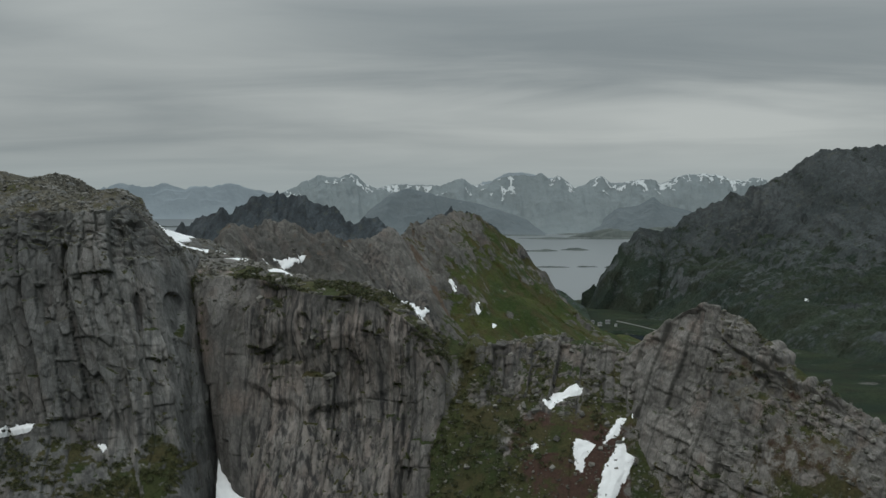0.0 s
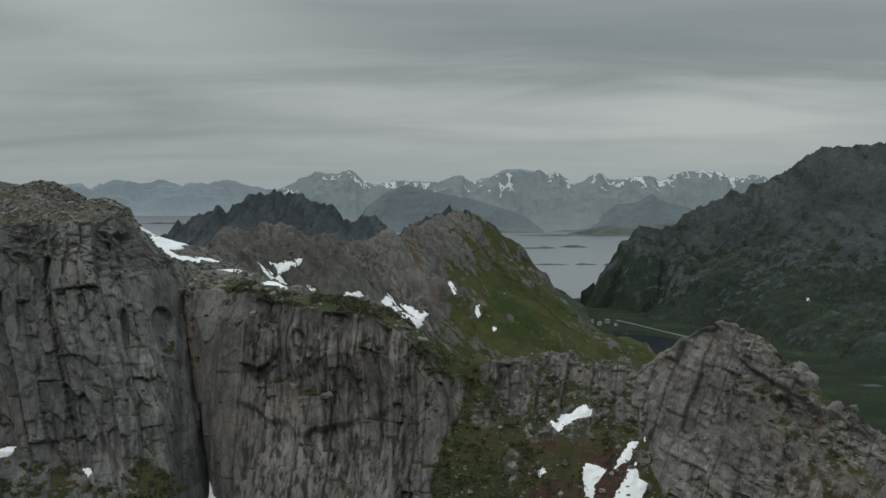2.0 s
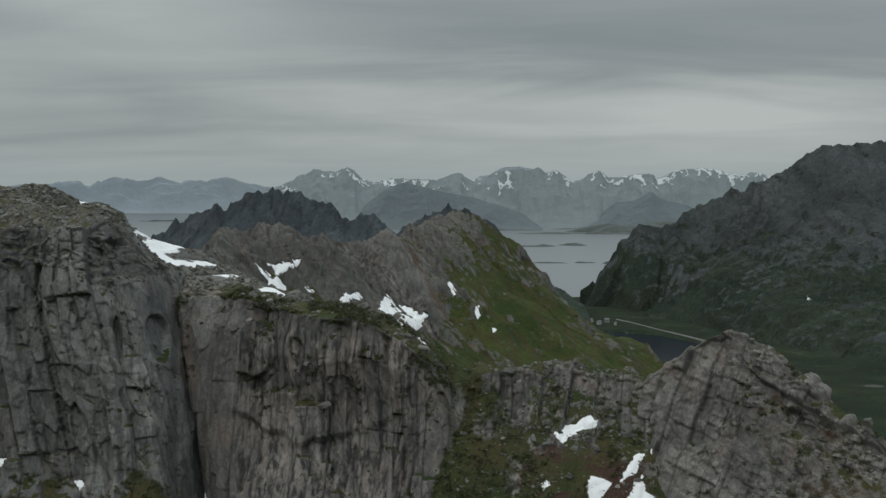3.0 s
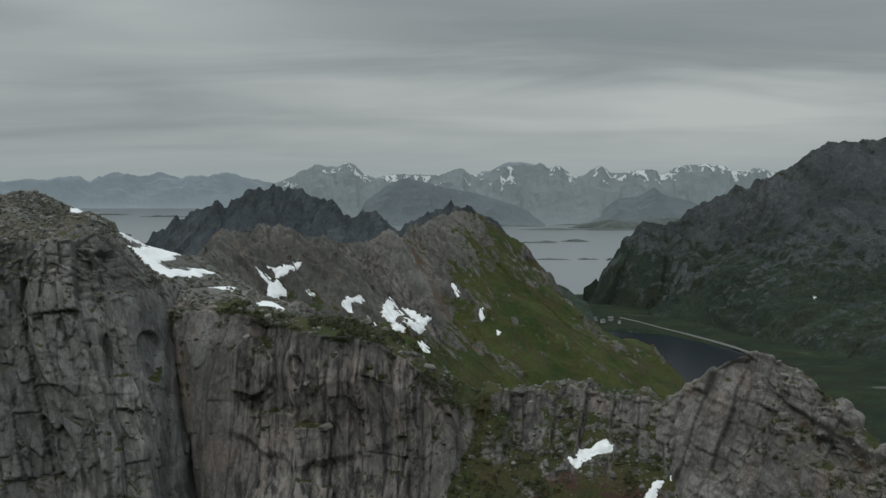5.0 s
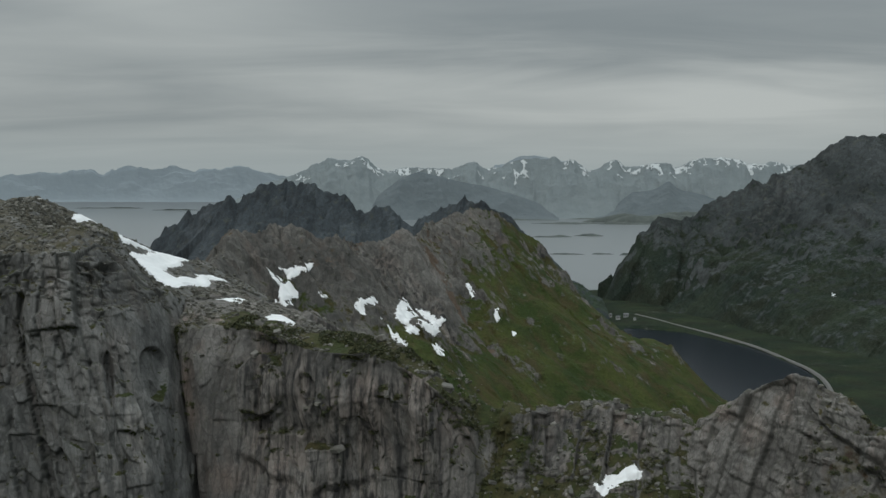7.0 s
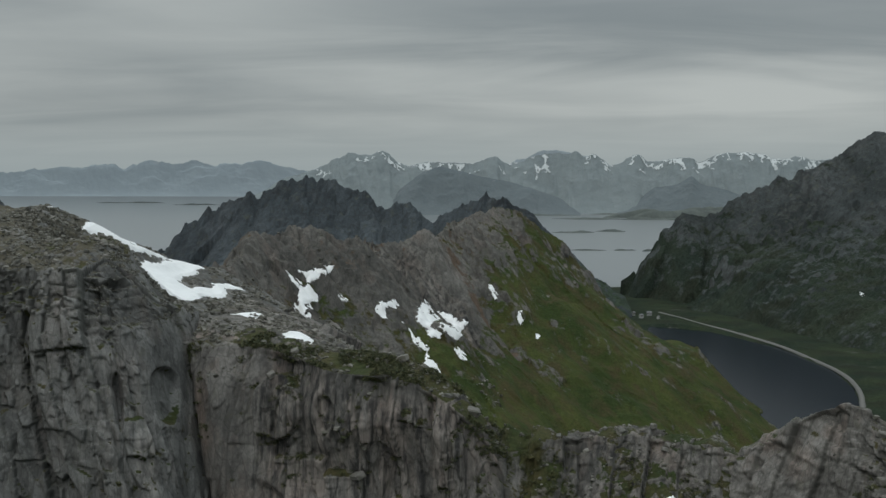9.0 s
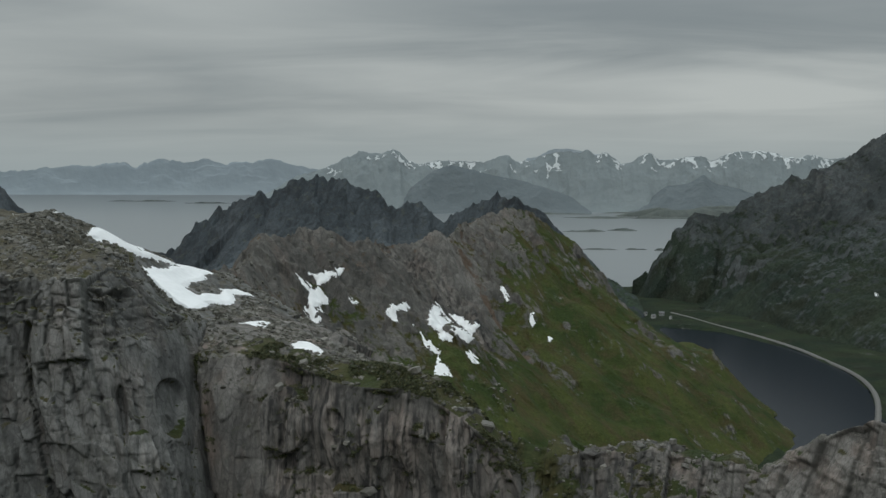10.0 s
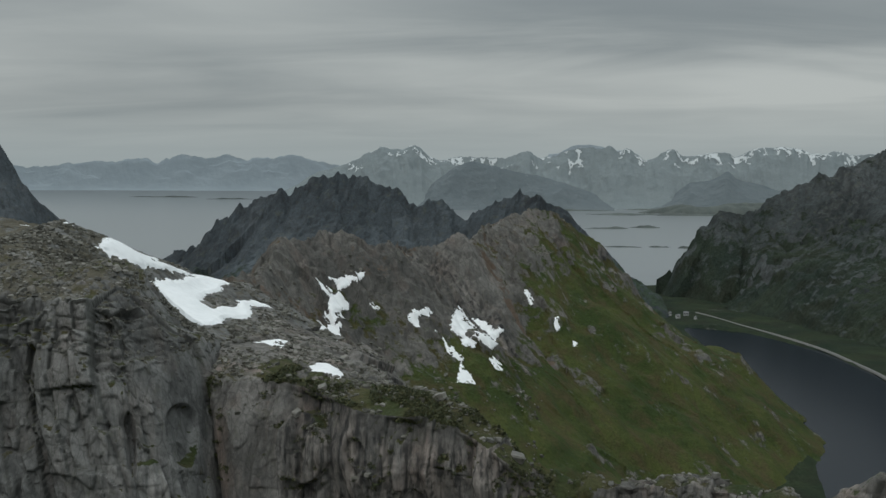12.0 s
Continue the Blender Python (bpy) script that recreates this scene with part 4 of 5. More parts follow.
P = np.stack([np.stack([x + nx * o, y + ny * o, rise + dz], 1) for o, dz in ((-3.0, -2.0), (-1.7, -0.3), (-1.4, 0), (0, 0.05), (1.4, 0), (1.7, -0.3), (3.0, -2.0))], 0)
tagged(grid_object("road", P, asphalt.m), "narrow pale asphalt road along the lake shore", "road", kind="structure")


def part(name, bm, material, parent, label=""):
    me = bpy.data.meshes.new(name)
    bm.to_mesh(me)
    bm.free()
    me.materials.append(material)
    ob = new(name, me)
    ob.parent = parent
    if label:
        ob["label"] = label
    return ob


def box(x0, x1, y0, y1, z0, z1):
    bm = bmesh.new()
    bmesh.ops.create_cube(bm, size=1)
    for v in bm.verts:
        v.co = Vector((x0 if v.co.x < 0 else x1, y0 if v.co.y < 0 else y1, z0 if v.co.z < 0 else z1))
    return bm


def plain(name, colour, rough=0.7):
    m = Mat(name, rough)
    return m.colour(m.mix(m.noise(1.5, 5, 0.6), tuple(0.85 * k for k in colour), colour))


board, roofing, glass, barn = plain("white_boards", (0.38, 0.38, 0.37)), plain("grey_roofing", (0.16, 0.16, 0.165)), plain("dark_glass", (0.03, 0.035, 0.04), 0.1), plain("grey_boards", (0.24, 0.25, 0.25))


def house(x, y, z, turn, l, w, h, material, label):
    """A small house with a gable roof, door and windows."""
    top = tagged(new("house"), label, "house", "houses by the lake")
    part("wall", box(-l / 2, l / 2, -w / 2, w / 2, -2.5, h), material, top)
    bm = bmesh.new()
    e, t = 0.4, 0.25
    pts = [(-w / 2 - e, h - 0.15), (0, h + w * 0.42), (w / 2 + e, h - 0.15), (w / 2 + e, h - 0.15 + t), (0, h + w * 0.42 + t), (-w / 2 - e, h - 0.15 + t)]
    rings = [[bm.verts.new((s * (l / 2 + e), p, q)) for p, q in pts] for s in (-1, 1)]
    for k in range(6):
        bm.faces.new((rings[0][k], rings[0][(k + 1) % 6], rings[1][(k + 1) % 6], rings[1][k]))
    bm.faces.new(rings[0][::-1]), bm.faces.new(rings[1])
    bmesh.ops.recalc_face_normals(bm, faces=bm.faces)
    part("roof", bm, roofing, top, "grey pitched roof")
    bm = bmesh.new()
    a = [bm.verts.new((s * (l / 2 - 0.05), p, q)) for s in (-1, 1) for p, q in ((-w / 2 + 0.02, h - 0.1), (0, h + w * 0.42 - 0.12), (w / 2 - 0.02, h - 0.1))]
    for k in (0, 1, 2):
        bm.faces.new((a[k], a[(k + 1) % 3], a[3 + (k + 1) % 3], a[3 + k]))
    bm.faces.new((a[2], a[1], a[0])), bm.faces.new((a[3], a[4], a[5]))
    part("gable", bm, material, top)
    for s in (-0.3, 0.05, 0.32):
        part("window", box(s * l - 0.55, s * l + 0.55, -w / 2 - 0.05, -w / 2 + 0.05, 1.0, 2.2), glass, top)
    part("door", box(-0.16 * l - 0.5, -0.16 * l + 0.5, -w / 2 - 0.06, -w / 2 + 0.06, 0.0, 2.05), roofing, top)
    part("chimney", box(0.1 * l, 0.1 * l + 0.7, 0.2, 0.9, h + 0.5, h + w * 0.42 + 0.9), roofing, top)
    top.matrix_world = pose(x, y, z, 0, 0, turn)
    return top


for x, y, turn, l, w, h, m, label in ((214, 1815, 20, 11, 7.5, 4.2, board, "white wooden house with a grey roof near the lake"), (232, 1850, -10, 14, 8, 4.5, barn, "long grey wooden barn near the lake"),
                                      (205, 1850, 45, 9, 7, 4.0, board, "white wooden house with a grey roof near the lake"), (198, 1880, 5, 10, 7, 4.0, barn, "grey wooden house near the lake"), (240, 1800, 60, 8, 6, 3.6, board, "small white wooden cabin near the road")):
    house(x, y, 5.5, turn, l * 0.6, w * 0.6, h * 0.65, m, label)

# ---------------------------------------------------------------- snow patches


def from_edge(a, b, outline):
    """Distance from a closed outline, positive inside it."""
    p = np.asarray(outline, float)
    near, inside = np.full(a.shape, 1e9), np.zeros(a.shape, bool)
    for (x0, y0), (x1, y1) in zip(p, np.roll(p, -1, 0)):
        dx, dy = x1 - x0, y1 - y0
        t = np.clip(((a - x0) * dx + (b - y0) * dy) / max(dx * dx + dy * dy, 1e-9), 0, 1)
        near = np.minimum(near, np.hypot(a - x0 - t * dx, b - y0 - t * dy))
        if dy:
            inside ^= ((y0 > b) != (y1 > b)) & (a < x0 + dx * (b - y0) / dy)
    return np.where(inside, near, -near)


def snow_patch(P, outline, label, thick=0.7, rag=0.5, seed=0, up=2, settle=20, poke=0.5, front=None):
    """Old snow that lies on a surface inside a rough outline, with a ragged edge that thins out.
    The outline is drawn in plan (x, y) or, on steep ground between the two depths of front, in elevation (x, z)."""
    o = np.asarray(outline, float)
    lo, hi = o.min(0) - 4, o.max(0) + 4
    B = P[:, :, 2] if front else P[:, :, 1]
    inside = (P[:, :, 0] > lo[0]) & (P[:, :, 0] < hi[0]) & (B > lo[1]) & (B < hi[1])
    if front:
        inside &= (P[:, :, 1] > front[0]) & (P[:, :, 1] < front[1])
    rows, cols = np.where(inside.any(1))[0], np.where(inside.any(0))[0]
    S = P[rows[0]:rows[-1] + 2, cols[0]:cols[-1] + 2]
    for axis in (0, 1):  # finer grid
        n = S.shape[axis]
        t = np.linspace(0, n - 1, (n - 1) * up + 1)
        k = np.minimum(t.astype(int), n - 2)
        f = (t - k).reshape([-1, 1, 1] if axis == 0 else [1, -1, 1])
        S = np.take(S, k, axis) * (1 - f) + np.take(S, k + 1, axis) * f
    q = S.reshape(-1, 3)
    m = from_edge(q[:, 0], q[:, 2 if front else 1], outline)
    Sn = S.copy()
    for _ in range(settle):
        Sn[1:-1, 1:-1] = 0.5 * Sn[1:-1, 1:-1] + 0.125 * (Sn[:-2, 1:-1] + Sn[2:, 1:-1] + Sn[1:-1, :-2] + Sn[1:-1, 2:])
    m = m - np.clip(poke * (S - Sn)[:, :, 2].reshape(-1), -0.6, 1.5) + rag * fbm(q / (3.0 * rag + 0.6), 4, seed + 5, 0.62)  # rocks stand out of the snow
    if front:
        m = np.where((q[:, 1] > front[0]) & (q[:, 1] < front[1]), m, -1)
    lift = 0.05 + thick * np.clip(m / (2.0 + thick), -0.3, 0.6)
    N = normals(Sn)
    N *= np.sign(N[:, :, 2:3])
    q = Sn + N * lift.reshape(S.shape[:2])[:, :, None]
    q[:, :, 2] = np.where(m.reshape(S.shape[:2]) > 0.5, np.maximum(q[:, :, 2], S[:, :, 2] + 0.06), q[:, :, 2])
    q = q.reshape(-1, 3)
    r, c = S.shape[:2]
    i = np.arange(r * c).reshape(r, c)
    quads = np.stack([i[:-1, :-1], i[:-1, 1:], i[1:, 1:], i[1:, :-1]], -1).reshape(-1, 4)
    quads = quads[(m > 0)[quads].all(1)]
    # each separate piece is a patch of its own
    found = list(pieces(quads, r * c))
    most = max(many for many, own in found)
    for many, own in found:
        if many < 14 or many < 0.02 * most:
            continue
        used, back = np.unique(own, return_inverse=True)
        me = bpy.data.meshes.new("snow_patch")
        me.from_pydata(q[used].tolist(), [], back.reshape(-1, 4).tolist())
        me.polygons.foreach_set("use_smooth", np.ones(len(me.polygons), bool))
        me.materials.append(snow_mat)
        tagged(new("snow_patch", me), label, "snow patch", "snow patches")


D, M, S, G, K = CLIFFS["dome_cliff"], CLIFFS["middle_cliff"], CLIFFS["saddle_ridge"], MID_P, CLIFFS["rock_crag"]
# the snowfield in the bowl behind the summit, with a rock rib and a rock island in it
BOWL = [(-153, 418), (-157, 430), (-155, 450), (-150, 462), (-147.5, 446), (-147, 455), (-144, 485), (-137, 493), (-131, 485), (-130, 467), (-130.5, 452), (-122, 424), (-119.5, 425), (-121, 455), (-124.5, 472), (-121.5, 482),
        (-113.5, 481), (-118.6, 468), (-109.5, 440), (-112.5, 421), (-109, 402), (-109, 386), (-116, 373), (-131, 380), (-139, 402), (-140, 452), (-141.5, 474), (-142.8, 442), (-143.5, 415), (-142, 396), (-148, 398)]
snow_patch(D, BOWL,
           "large snowfield lying in the saddle behind the summit", 1.6, 0.9, 1, 1, 90, 0.15)
snow_patch(D, [(-182, 407), (-168, 411), (-159, 413), (-166, 419), (-178, 417)], "thin strip of snow behind the summit", 0.6, 0.6, 2, 1)
snow_patch(M, [(-91, 374), (-86, 386), (-82, 393), (-83.5, 379), (-82.5, 371), (-89, 374)], "small snow patch among rubble on the cliff top", 0.5, 0.5, 3)
snow_patch(M, [(-73, 361), (-69, 363), (-65.5, 363), (-61.5, 354), (-62.5, 349), (-66, 351), (-70.5, 352.5)], "small snow patch on the turf of the cliff top", 0.9, 0.5, 4)
snow_patch(M, [(-44, 352), (-41, 350), (-38, 347), (-41.5, 344)], "tiny snow patch at the cliff edge", 0.4, 0.4, 5)
SLOPE = dict(up=3, settle=14, poke=0.4)
snow_patch(G, [(-151, 175), (-143, 167), (-137, 162), (-137.5, 166), (-144, 171.5), (-131, 172), (-123.5, 173), (-124, 168), (-134.5, 163.5), (-127, 152), (-134, 151.5), (-129, 147), (-128, 137), (-133, 137), (-137, 147), (-141, 151),
               (-136, 149.5), (-143, 156), (-139.5, 156), (-139, 160), (-145, 167)], "long forked snowfield in a rocky gully", 1.4, 0.8, 6, front=(655, 770), **SLOPE)
snow_patch(G, [(-96, 145), (-92.5, 150), (-90, 147.5), (-85, 149.5), (-83, 143), (-89.5, 145), (-86.5, 137), (-90.5, 137.5)], "bent snow patch below grey rocks", 1.0, 0.7, 7, front=(725, 800), **SLOPE)
snow_patch(G, [(-72.5, 139), (-69, 140.5), (-64.5, 134), (-54, 124), (-53.5, 120.5), (-60, 123), (-71, 132.5)], "broad snow patch on the mountain slope", 1.3, 0.5, 8, front=(745, 850), **SLOPE)
snow_patch(G, [(-60.5, 132), (-54, 131.5), (-46, 128), (-37, 126.5), (-38, 123), (-43, 118.5), (-54, 126)], "pointed snow patch on the mountain slope", 1.2, 0.5, 9, front=(760, 860), **SLOPE)
snow_patch(G, [(-78.5, 135.5), (-69.5, 126.5), (-60, 118.5), (-60.5, 115.5), (-48, 104), (-55.5, 107), (-62, 108.5), (-62.5, 117), (-70, 122), (-73.5, 129)], "narrow stepped snow patch on the slope", 1.1, 0.7, 10, front=(700, 785), **SLOPE)
snow_patch(G, [(-25.5, 144.5), (-21.5, 144), (-16, 134), (-19, 132.5)], "thin slanting snow streak on turf", 0.8, 0.5, 11, front=(870, 950), **SLOPE)
snow_patch(G, [(-2, 121.5), (3, 127), (2.5, 121), (4.5, 117.5), (1, 114)], "small snow patch on red scree", 0.8, 0.7, 12, front=(870, 940), **SLOPE)
snow_patch(G, [(11.5, 109.5), (18, 105.5), (14, 103.5)], "small snow patch on green turf", 0.8, 0.4, 13, front=(860, 930), **SLOPE)
snow_patch(G, [(-118, 156), (-113.5, 153.5), (-110.5, 150), (-115, 151)], "small snow patch below grey rocks", 0.8, 0.5, 14, front=(700, 760), **SLOPE)
snow_patch(G, [(-46, 117), (-40.5, 114.5), (-36, 108), (-39.5, 109)], "small snow patch among boulders", 0.8, 0.7, 15, front=(740, 800), **SLOPE)
GULLY = dict(settle=10, poke=0.35)
snow_patch(S, [(20, 147), (25.5, 148.5), (30, 151.5), (32.5, 150.5), (31.8, 148.6), (27, 147.4), (22.6, 144.2), (20.8, 145.6)], "jagged snow patch below the saddle rocks", 0.7, 0.35, 16, front=(312, 330), **GULLY)
snow_patch(S, [(15.3, 134.3), (17.6, 135.6), (18.6, 134.4), (16.5, 133)], "small snow patch on red soil", 0.5, 0.3, 17, front=(300, 320), **GULLY)
snow_patch(S, [(28, 135.3), (29.5, 137), (35.2, 136), (32.5, 133.3), (30.8, 128.7), (27.6, 128.2), (28.6, 131.7)], "ragged snow patch with holes on red soil", 0.5, 0.6, 18, front=(296, 315), **GULLY)
snow_patch(S, [(37.3, 136.2), (39.2, 139.2), (41.8, 142.3), (44.9, 143), (41.5, 138.2)], "small slanting snow patch in the gully", 0.6, 0.35, 19, front=(300, 320), **GULLY)
snow_patch(S, [(43.6, 138.4), (44.1, 134.4), (46, 132.8), (42.8, 127), (39, 121), (33.5, 119), (34.4, 123), (36.3, 129.1), (39.9, 134.4)], "long snow tongue in the gully", 0.9, 0.45, 20, front=(288, 318), **GULLY)
snow_patch(S, [(46, 143), (47.4, 145.2), (49.2, 146.4), (48, 143.8), (46.7, 142.4)], "tiny snow patch beside the crag", 0.5, 0.3, 21, front=(304, 322), **GULLY)
snow_patch(D, [(-148, 136.5), (-146, 139), (-141, 140), (-134.5, 140.2), (-135.5, 138), (-140, 136.5), (-144, 136)], "snow patch on a turf ledge below the cliff", 0.7, 0.35, 22, front=(303, 322), **GULLY)
snow_patch(D, [(-117, 133.6), (-113.8, 133.4), (-112.4, 132), (-114, 131.2)], "small snow patch on a turf ledge", 0.5, 0.3, 23, front=(303, 322), **GULLY)
snow_patch(RIGHT_P, [(506, 48), (510, 47), (517, 54), (526, 64), (522, 64), (513, 56)], "thin slanting snow streak on the dark mountain", 1.5, 0.8, 24, 4, 3, 0.0, front=(1650, 2050))

# the cleft between the two cliffs is filled by a steep ramp of snow
T, Zt = np.meshgrid(np.linspace(-1, 1, 40), np.linspace(92, 125, 70))
q = np.stack([T * 3, 0 * T, Zt / 4], -1).reshape(-1, 3)
ragged = (0.9 * fbm(q / 1.3, 4, 301)).reshape(T.shape)
Xt = -85 + 0.64 * (124 - Zt) + T * (0.2 + 0.42 * (125 - Zt)) + 0.35 * ragged * np.abs(T)
Yt = 340 + (Zt - 124) / 0.92 - 0.5 * (1 - T * T) + 0.25 * fbm(q, 3, 302).reshape(T.shape)
tagged(grid_object("snow_patch", np.stack([Xt, Yt, Zt], -1), snow_mat), "snow tongue in the cleft between two cliffs", "snow patch", "snow patches")

# ---------------------------------------------------------------- boulders and loose blocks


def block_mesh(seed):
    rnd = random.Random(seed)
    bm = bmesh.new()
    bmesh.ops.create_cube(bm, size=1)
    for v in bm.verts:
        v.co = Vector((v.co.x * rnd.uniform(0.7, 1.25), v.co.y * rnd.uniform(0.7, 1.25), v.co.z * rnd.uniform(0.6, 1.1)))
    bmesh.ops.bevel(bm, geom=list(bm.edges), offset=0.10, segments=1, affect="EDGES")
    for v in bm.verts:
        v.co += Vector((rnd.uniform(-1, 1), rnd.uniform(-1, 1), rnd.uniform(-1, 1))) * 0.07
    me = bpy.data.meshes.new("rock_block")
    bm.to_mesh(me)
    bm.free()
    me.materials.append(stone_mat)
    return me


def stone_material():
    m = Mat("loose_granite", 0.9)
    info = m.n.new("ShaderNodeObjectInfo")
    tone = m.ramp(info.outputs["Random"], (0.0, (0.115, 0.112, 0.105)), (0.5, (0.19, 0.18, 0.165)), (1.0, (0.26, 0.245, 0.225)))
    m.bump(m.noise(3.0, 7, 0.65), 0.6, 0.25)
    return m.colour(m.mix(m.ramp(m.noise(1.4, 7, 0.7), (0.4, 0.0), (0.65, 1.0)), tone, m.mix(1.0, tone, (0.55, 0.57, 0.5), "MULTIPLY")))


stone_mat = stone_material()
STONES = [block_mesh(s) for s in range(8)]


def scatter(P, count, keep, seed):
    """Random places on a surface where keep(points, upness) allows it."""
    rnd = np.random.RandomState(seed)
    N = np.abs(normals(P)[:, :, 2]).reshape(-1)
    q = P.reshape(-1, 3)
    ok = np.where(keep(q, N))[0]
    return q[rnd.choice(ok, min(count, len(ok)), replace=False)], rnd


def lay_blocks(cliff, count, keep, low, high, seed):
    """Loose blocks that belong to a cliff, as parts of it."""
    places, rnd = scatter(CLIFFS[cliff], count, keep, seed)
    for p in places:
        s = low + (high - low) * rnd.rand() ** 2.5
        ob = new("rock_block", STONES[rnd.randint(len(STONES))])
        ob.parent = ROCKS[cliff]
        ob.matrix_basis = pose(p[0], p[1], p[2] + 0.12 * s, rnd.uniform(-25, 25), rnd.uniform(-25, 25), rnd.uniform(0, 360)) @ Matrix.Diagonal((s * rnd.uniform(0.8, 1.5), s, s * rnd.uniform(0.6, 1.0), 1))


lay_blocks("dome_cliff", 290, lambda q, n: (n > 0.6) & (q[:, 2] > 196) & (q[:, 1] < 352) & (q[:, 0] > -190), 0.4, 1.6, 1)
lay_blocks("middle_cliff", 230, lambda q, n: (n > 0.6) & (q[:, 2] > 150) & (q[:, 1] < 420), 0.5, 2.6, 2)
lay_blocks("saddle_ridge", 150, lambda q, n: (n > 0.45) & (q[:, 2] > 120) & (q[:, 1] < 345), 0.4, 1.8, 3)
lay_blocks("rock_crag", 130, lambda q, n: (n > 0.45) & (q[:, 2] > 118) & (q[:, 0] > 60) & (q[:, 0] < 125) & (q[:, 1] < 320), 0.4, 2.2, 4)



def rubble(name, label, P, count, keep, low, high, seed):
    """Countless small stones on the ground."""
    places, rnd = scatter(P, count, keep, seed)
    n = len(places)
    cube = np.array([(x, y, z) for x in (-0.5, 0.5) for y in (-0.5, 0.5) for z in (-0.5, 0.5)])
    faces = np.array([(0, 1, 3, 2), (4, 6, 7, 5), (0, 4, 5, 1), (2, 3, 7, 6), (0, 2, 6, 4), (1, 5, 7, 3)])
    s = low + (high - low) * rnd.rand(n) ** 3
    v = cube[None] + rnd.uniform(-0.22, 0.22, (n, 8, 3))
    a = rnd.uniform(0, 6.3, n)
    t = rnd.uniform(-0.5, 0.5, n)
    x, y, z = v[:, :, 0] * 1.25, v[:, :, 1], v[:, :, 2] * 0.75
    y, z = y * np.cos(t)[:, None] - z * np.sin(t)[:, None], y * np.sin(t)[:, None] + z * np.cos(t)[:, None]
    x, y = x * np.cos(a)[:, None] - y * np.sin(a)[:, None], x * np.sin(a)[:, None] + y * np.cos(a)[:, None]
    v = np.stack([x, y, z], 2) * s[:, None, None] + places[:, None] + np.array([0, 0, 0.15]) * s[:, None, None]
    f = (faces[None] + 8 * np.arange(n)[:, None, None]).reshape(-1, 4)
    me = bpy.data.meshes.new(name)
    me.from_pydata(v.reshape(-1, 3).tolist(), [], f.tolist())
    me.materials.append(rubble_mat)
    return tagged(new(name, me), label, "rubble", kind="stuff")


def rubble_material():
    m = Mat("rubble", 0.92)
    geo = m.n.new("ShaderNodeNewGeometry")
    tone = m.ramp(geo.outputs["Random Per Island"], (0.0, (0.070, 0.068, 0.058)), (0.55, (0.125, 0.118, 0.100)), (1.0, (0.23, 0.22, 0.20)))
    return m.colour(m.mix(m.ramp(m.noise(1.4, 7, 0.7), (0.4, 0.0), (0.65, 1.0)), tone, m.mix(1.0, tone, (0.6, 0.62, 0.55), "MULTIPLY")))


rubble_mat = rubble_material()
rubble("summit_rubble", "small grey stones strewn over the summit", D, 7000, lambda q, n: (n > 0.55) & (q[:, 2] > 190) & ((q[:, 1] < 352) | (q[:, 0] < -128) & (q[:, 1] < 384)) & (fbm(q / 9, 3, 16) > -0.3), 0.15, 0.75, 21)
rubble("saddle_rubble", "grey stones strewn over the saddle behind the summit", D, 5200, lambda q, n: (n > 0.5) & (q[:, 1] > 356) & (q[:, 1] < 505) & (q[:, 0] > -165) & (from_edge(q[:, 0], q[:, 1], BOWL) < -1.5) & (fbm(q / 9, 3, 26) > -0.2), 0.2, 1.3, 26)
rubble("cliff_top_rubble", "small grey stones on the cliff top", M, 3600, lambda q, n: (n > 0.55) & (q[:, 2] > 150) & (q[:, 1] < 440) & (fbm(q / 9, 3, 17) > -0.2), 0.2, 1.1, 22)
rubble("gully_rubble", "small stones on the soil of the gully", S, 1500, lambda q, n: (n > 0.35) & (q[:, 2] > 112) & (q[:, 1] < 342) & (fbm(q / 7, 3, 18) > 0.0), 0.15, 0.8, 23)
rubble("crag_rubble", "small grey stones on the slope of the crag", K, 1700, lambda q, n: (n > 0.35) & (q[:, 2] > 112) & (q[:, 0] > 62) & (q[:, 0] < 125) & (q[:, 1] < 310) & (fbm(q / 7, 3, 19) > -0.2), 0.15, 1.0, 24)
rubble("slope_rubble", "grey boulders strewn over the mountain slope", G, 1500, lambda q, n: (n > 0.4) & (q[:, 1] < 1000) & (q[:, 2] > 30) & (q[:, 0] > -180) & (q[:, 0] < -10) & (fbm(q / 22, 4, 20) > 0.3), 0.5, 2.0, 25)

# ---------------------------------------------------------------- shrubs


def leaf_material():
    m = Mat("shrub_leaves", 0.75)
    geo = m.n.new("ShaderNodeNewGeometry")
    return m.colour(m.ramp(geo.outputs["Random Per Island"], (0.0, (0.022, 0.031, 0.012)), (0.6, (0.050, 0.058, 0.020)), (1.0, (0.095, 0.090, 0.034))))


leaves = leaf_material()


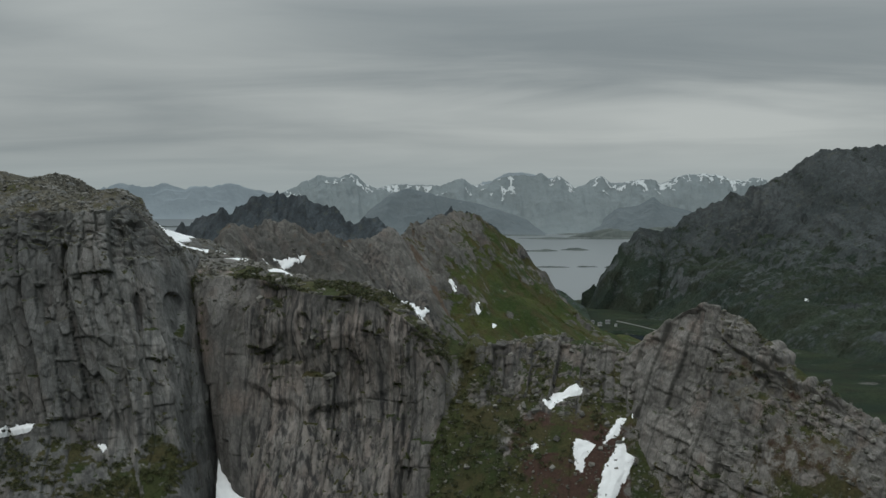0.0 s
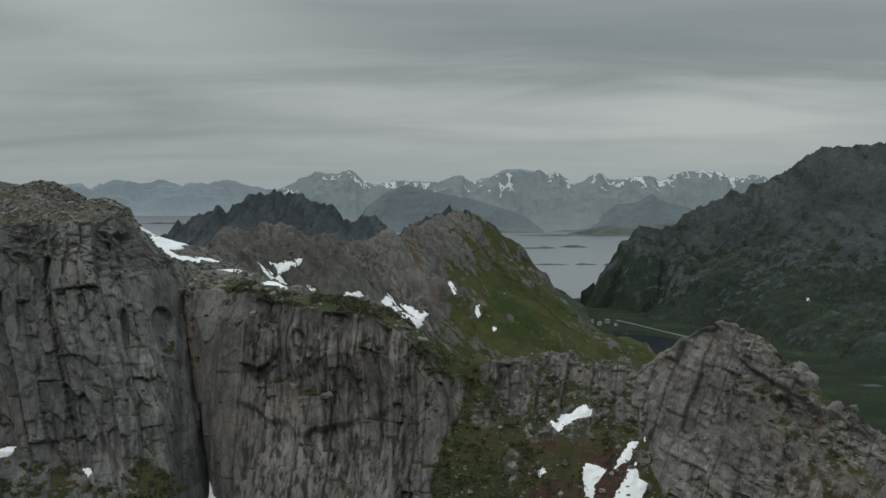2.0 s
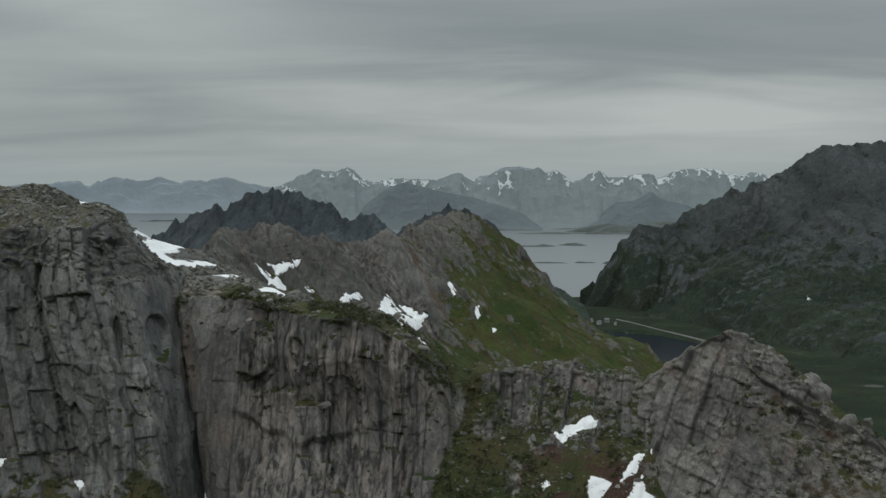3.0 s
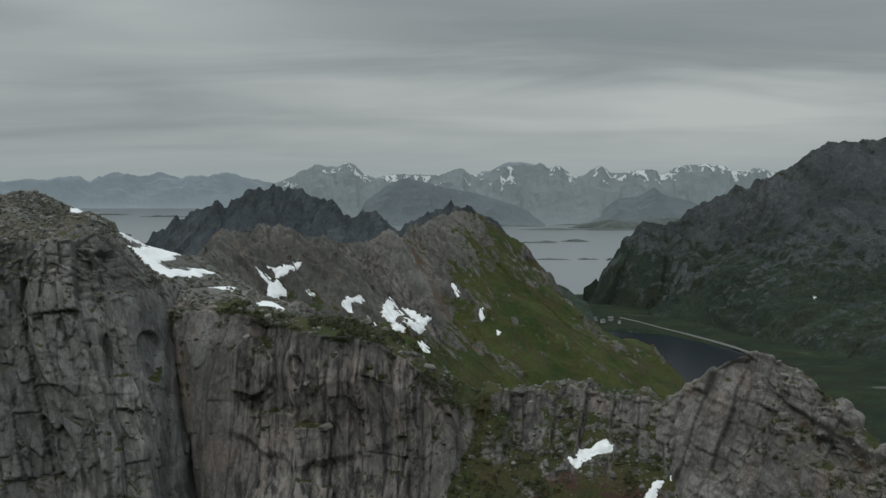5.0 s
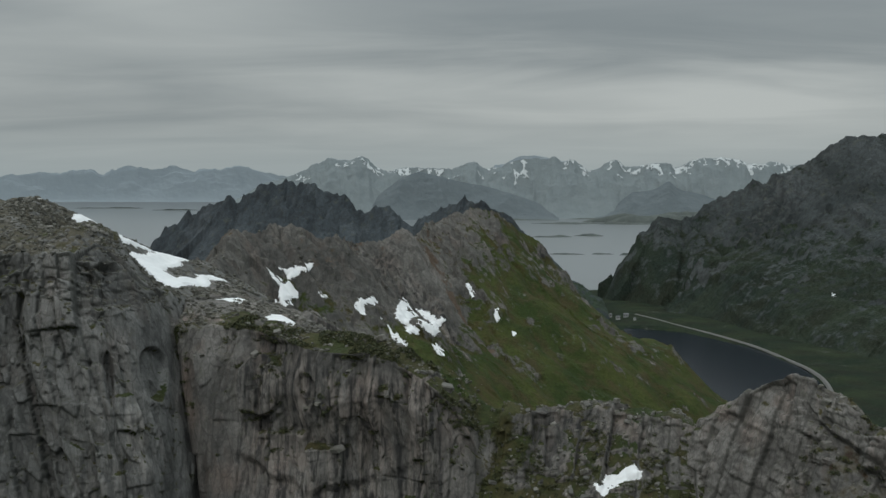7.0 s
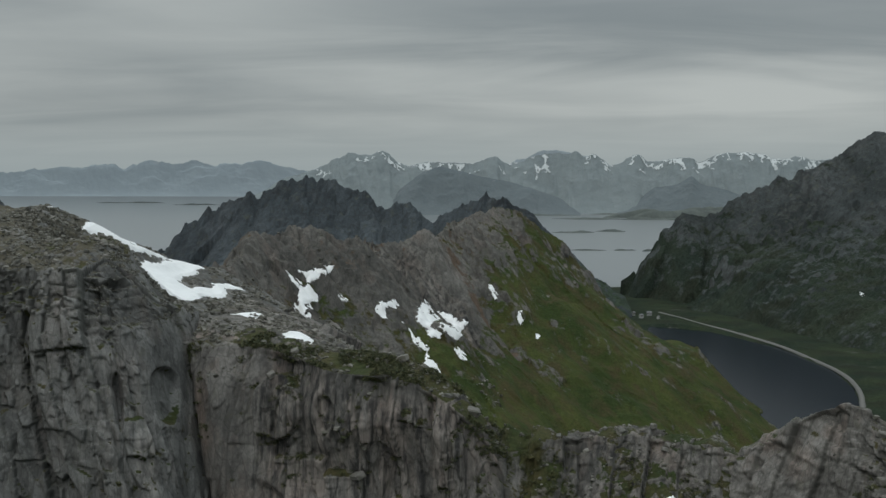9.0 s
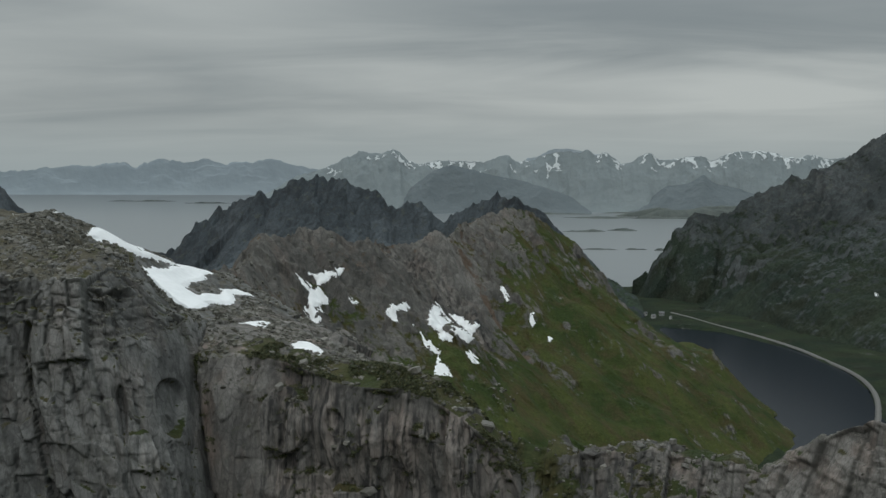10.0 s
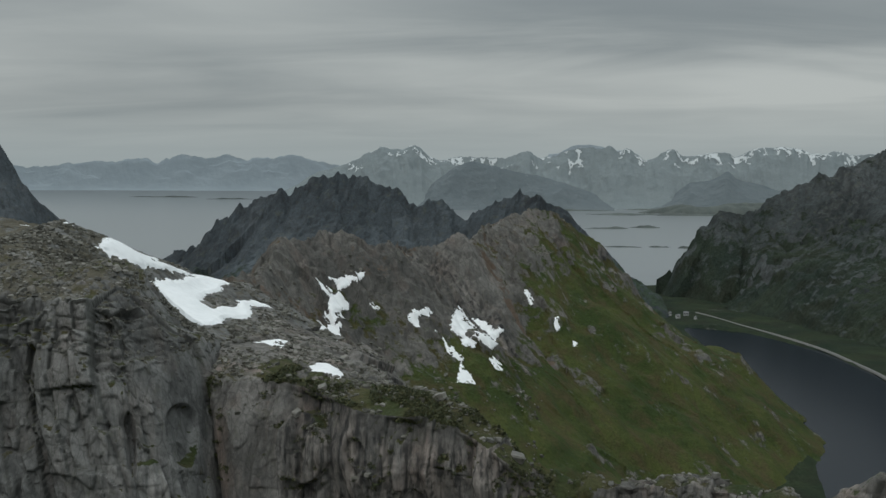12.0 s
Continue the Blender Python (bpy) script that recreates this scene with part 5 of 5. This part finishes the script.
def shrubs(name, label, P, count, keep, low, high, seed):
    """Low shrubs: each a loose clump of small leaf faces."""
    places, rnd = scatter(P, count, keep, seed)
    n = 60
    size = low + (high - low) * rnd.rand(len(places)) ** 1.5
    d = rnd.normal(size=(len(places), n, 3))
    d /= np.linalg.norm(d, axis=2, keepdims=True)
    r = rnd.rand(len(places), n, 1) ** 0.4
    centre = places[:, None] + d * r * size[:, None, None] * np.array([1, 1, 0.6]) + np.array([0, 0, 0.3]) * size[:, None, None]
    a = rnd.normal(size=(len(places), n, 3, 3)) * 0.19 * np.minimum(size, 1.2)[:, None, None, None]
    v = (centre[:, :, None] + a).reshape(-1, 3)
    me = bpy.data.meshes.new(name)
    me.from_pydata(v.tolist(), [], np.arange(len(v)).reshape(-1, 3).tolist())
    me.materials.append(leaves)
    return tagged(new(name, me), label, "shrubs", kind="stuff")


shrubs("cliff_top_shrubs", "dark green low shrubs along the cliff top", M, 1700, lambda q, n: (n > 0.45) & (q[:, 2] > 148) & (q[:, 1] < 354) & (q[:, 0] > -82) & (np.hypot(q[:, 0] + 65, 1.5 * (q[:, 1] - 351)) > 7) & (fbm(q / 8, 3, 6) > -0.15), 0.4, 1.3, 11)
shrubs("gully_shrubs", "green shrubs and ferns in the gully below the saddle", S, 700, lambda q, n: (q[:, 2] > 108) & (q[:, 2] < 158) & (q[:, 1] < 336) & ((q[:, 0] < 8) | (fbm(q / 7, 3, 7) > 0.3)), 0.4, 1.3, 12)
shrubs("ledge_shrubs", "dark green shrubs on ledges of the cliff", D, 700, lambda q, n: (n > 0.35) & (q[:, 2] > 105) & (q[:, 2] < 154) & (q[:, 0] > -175) & (fbm(q / 8, 3, 8) > 0.05), 0.4, 1.3, 13)
shrubs("crag_shrubs", "low green shrubs on the slope of the crag", K, 420, lambda q, n: (n > 0.35) & (q[:, 2] > 112) & (q[:, 1] < 300) & (q[:, 0] > 62) & (q[:, 0] < 120) & (fbm(q / 7, 3, 9) > 0.2), 0.4, 1.2, 14)
shrubs("cleft_shrubs", "green shrubs growing in the cleft between two cliffs", M, 110, lambda q, n: (np.abs(q[:, 0] + 0.175 * (q[:, 2] - 190) + 96) < 2.5) & (q[:, 2] > 158) & (q[:, 2] < 184) & (q[:, 1] < 362) & (fbm(q / 5, 3, 10) > -0.2), 0.5, 1.3, 15)
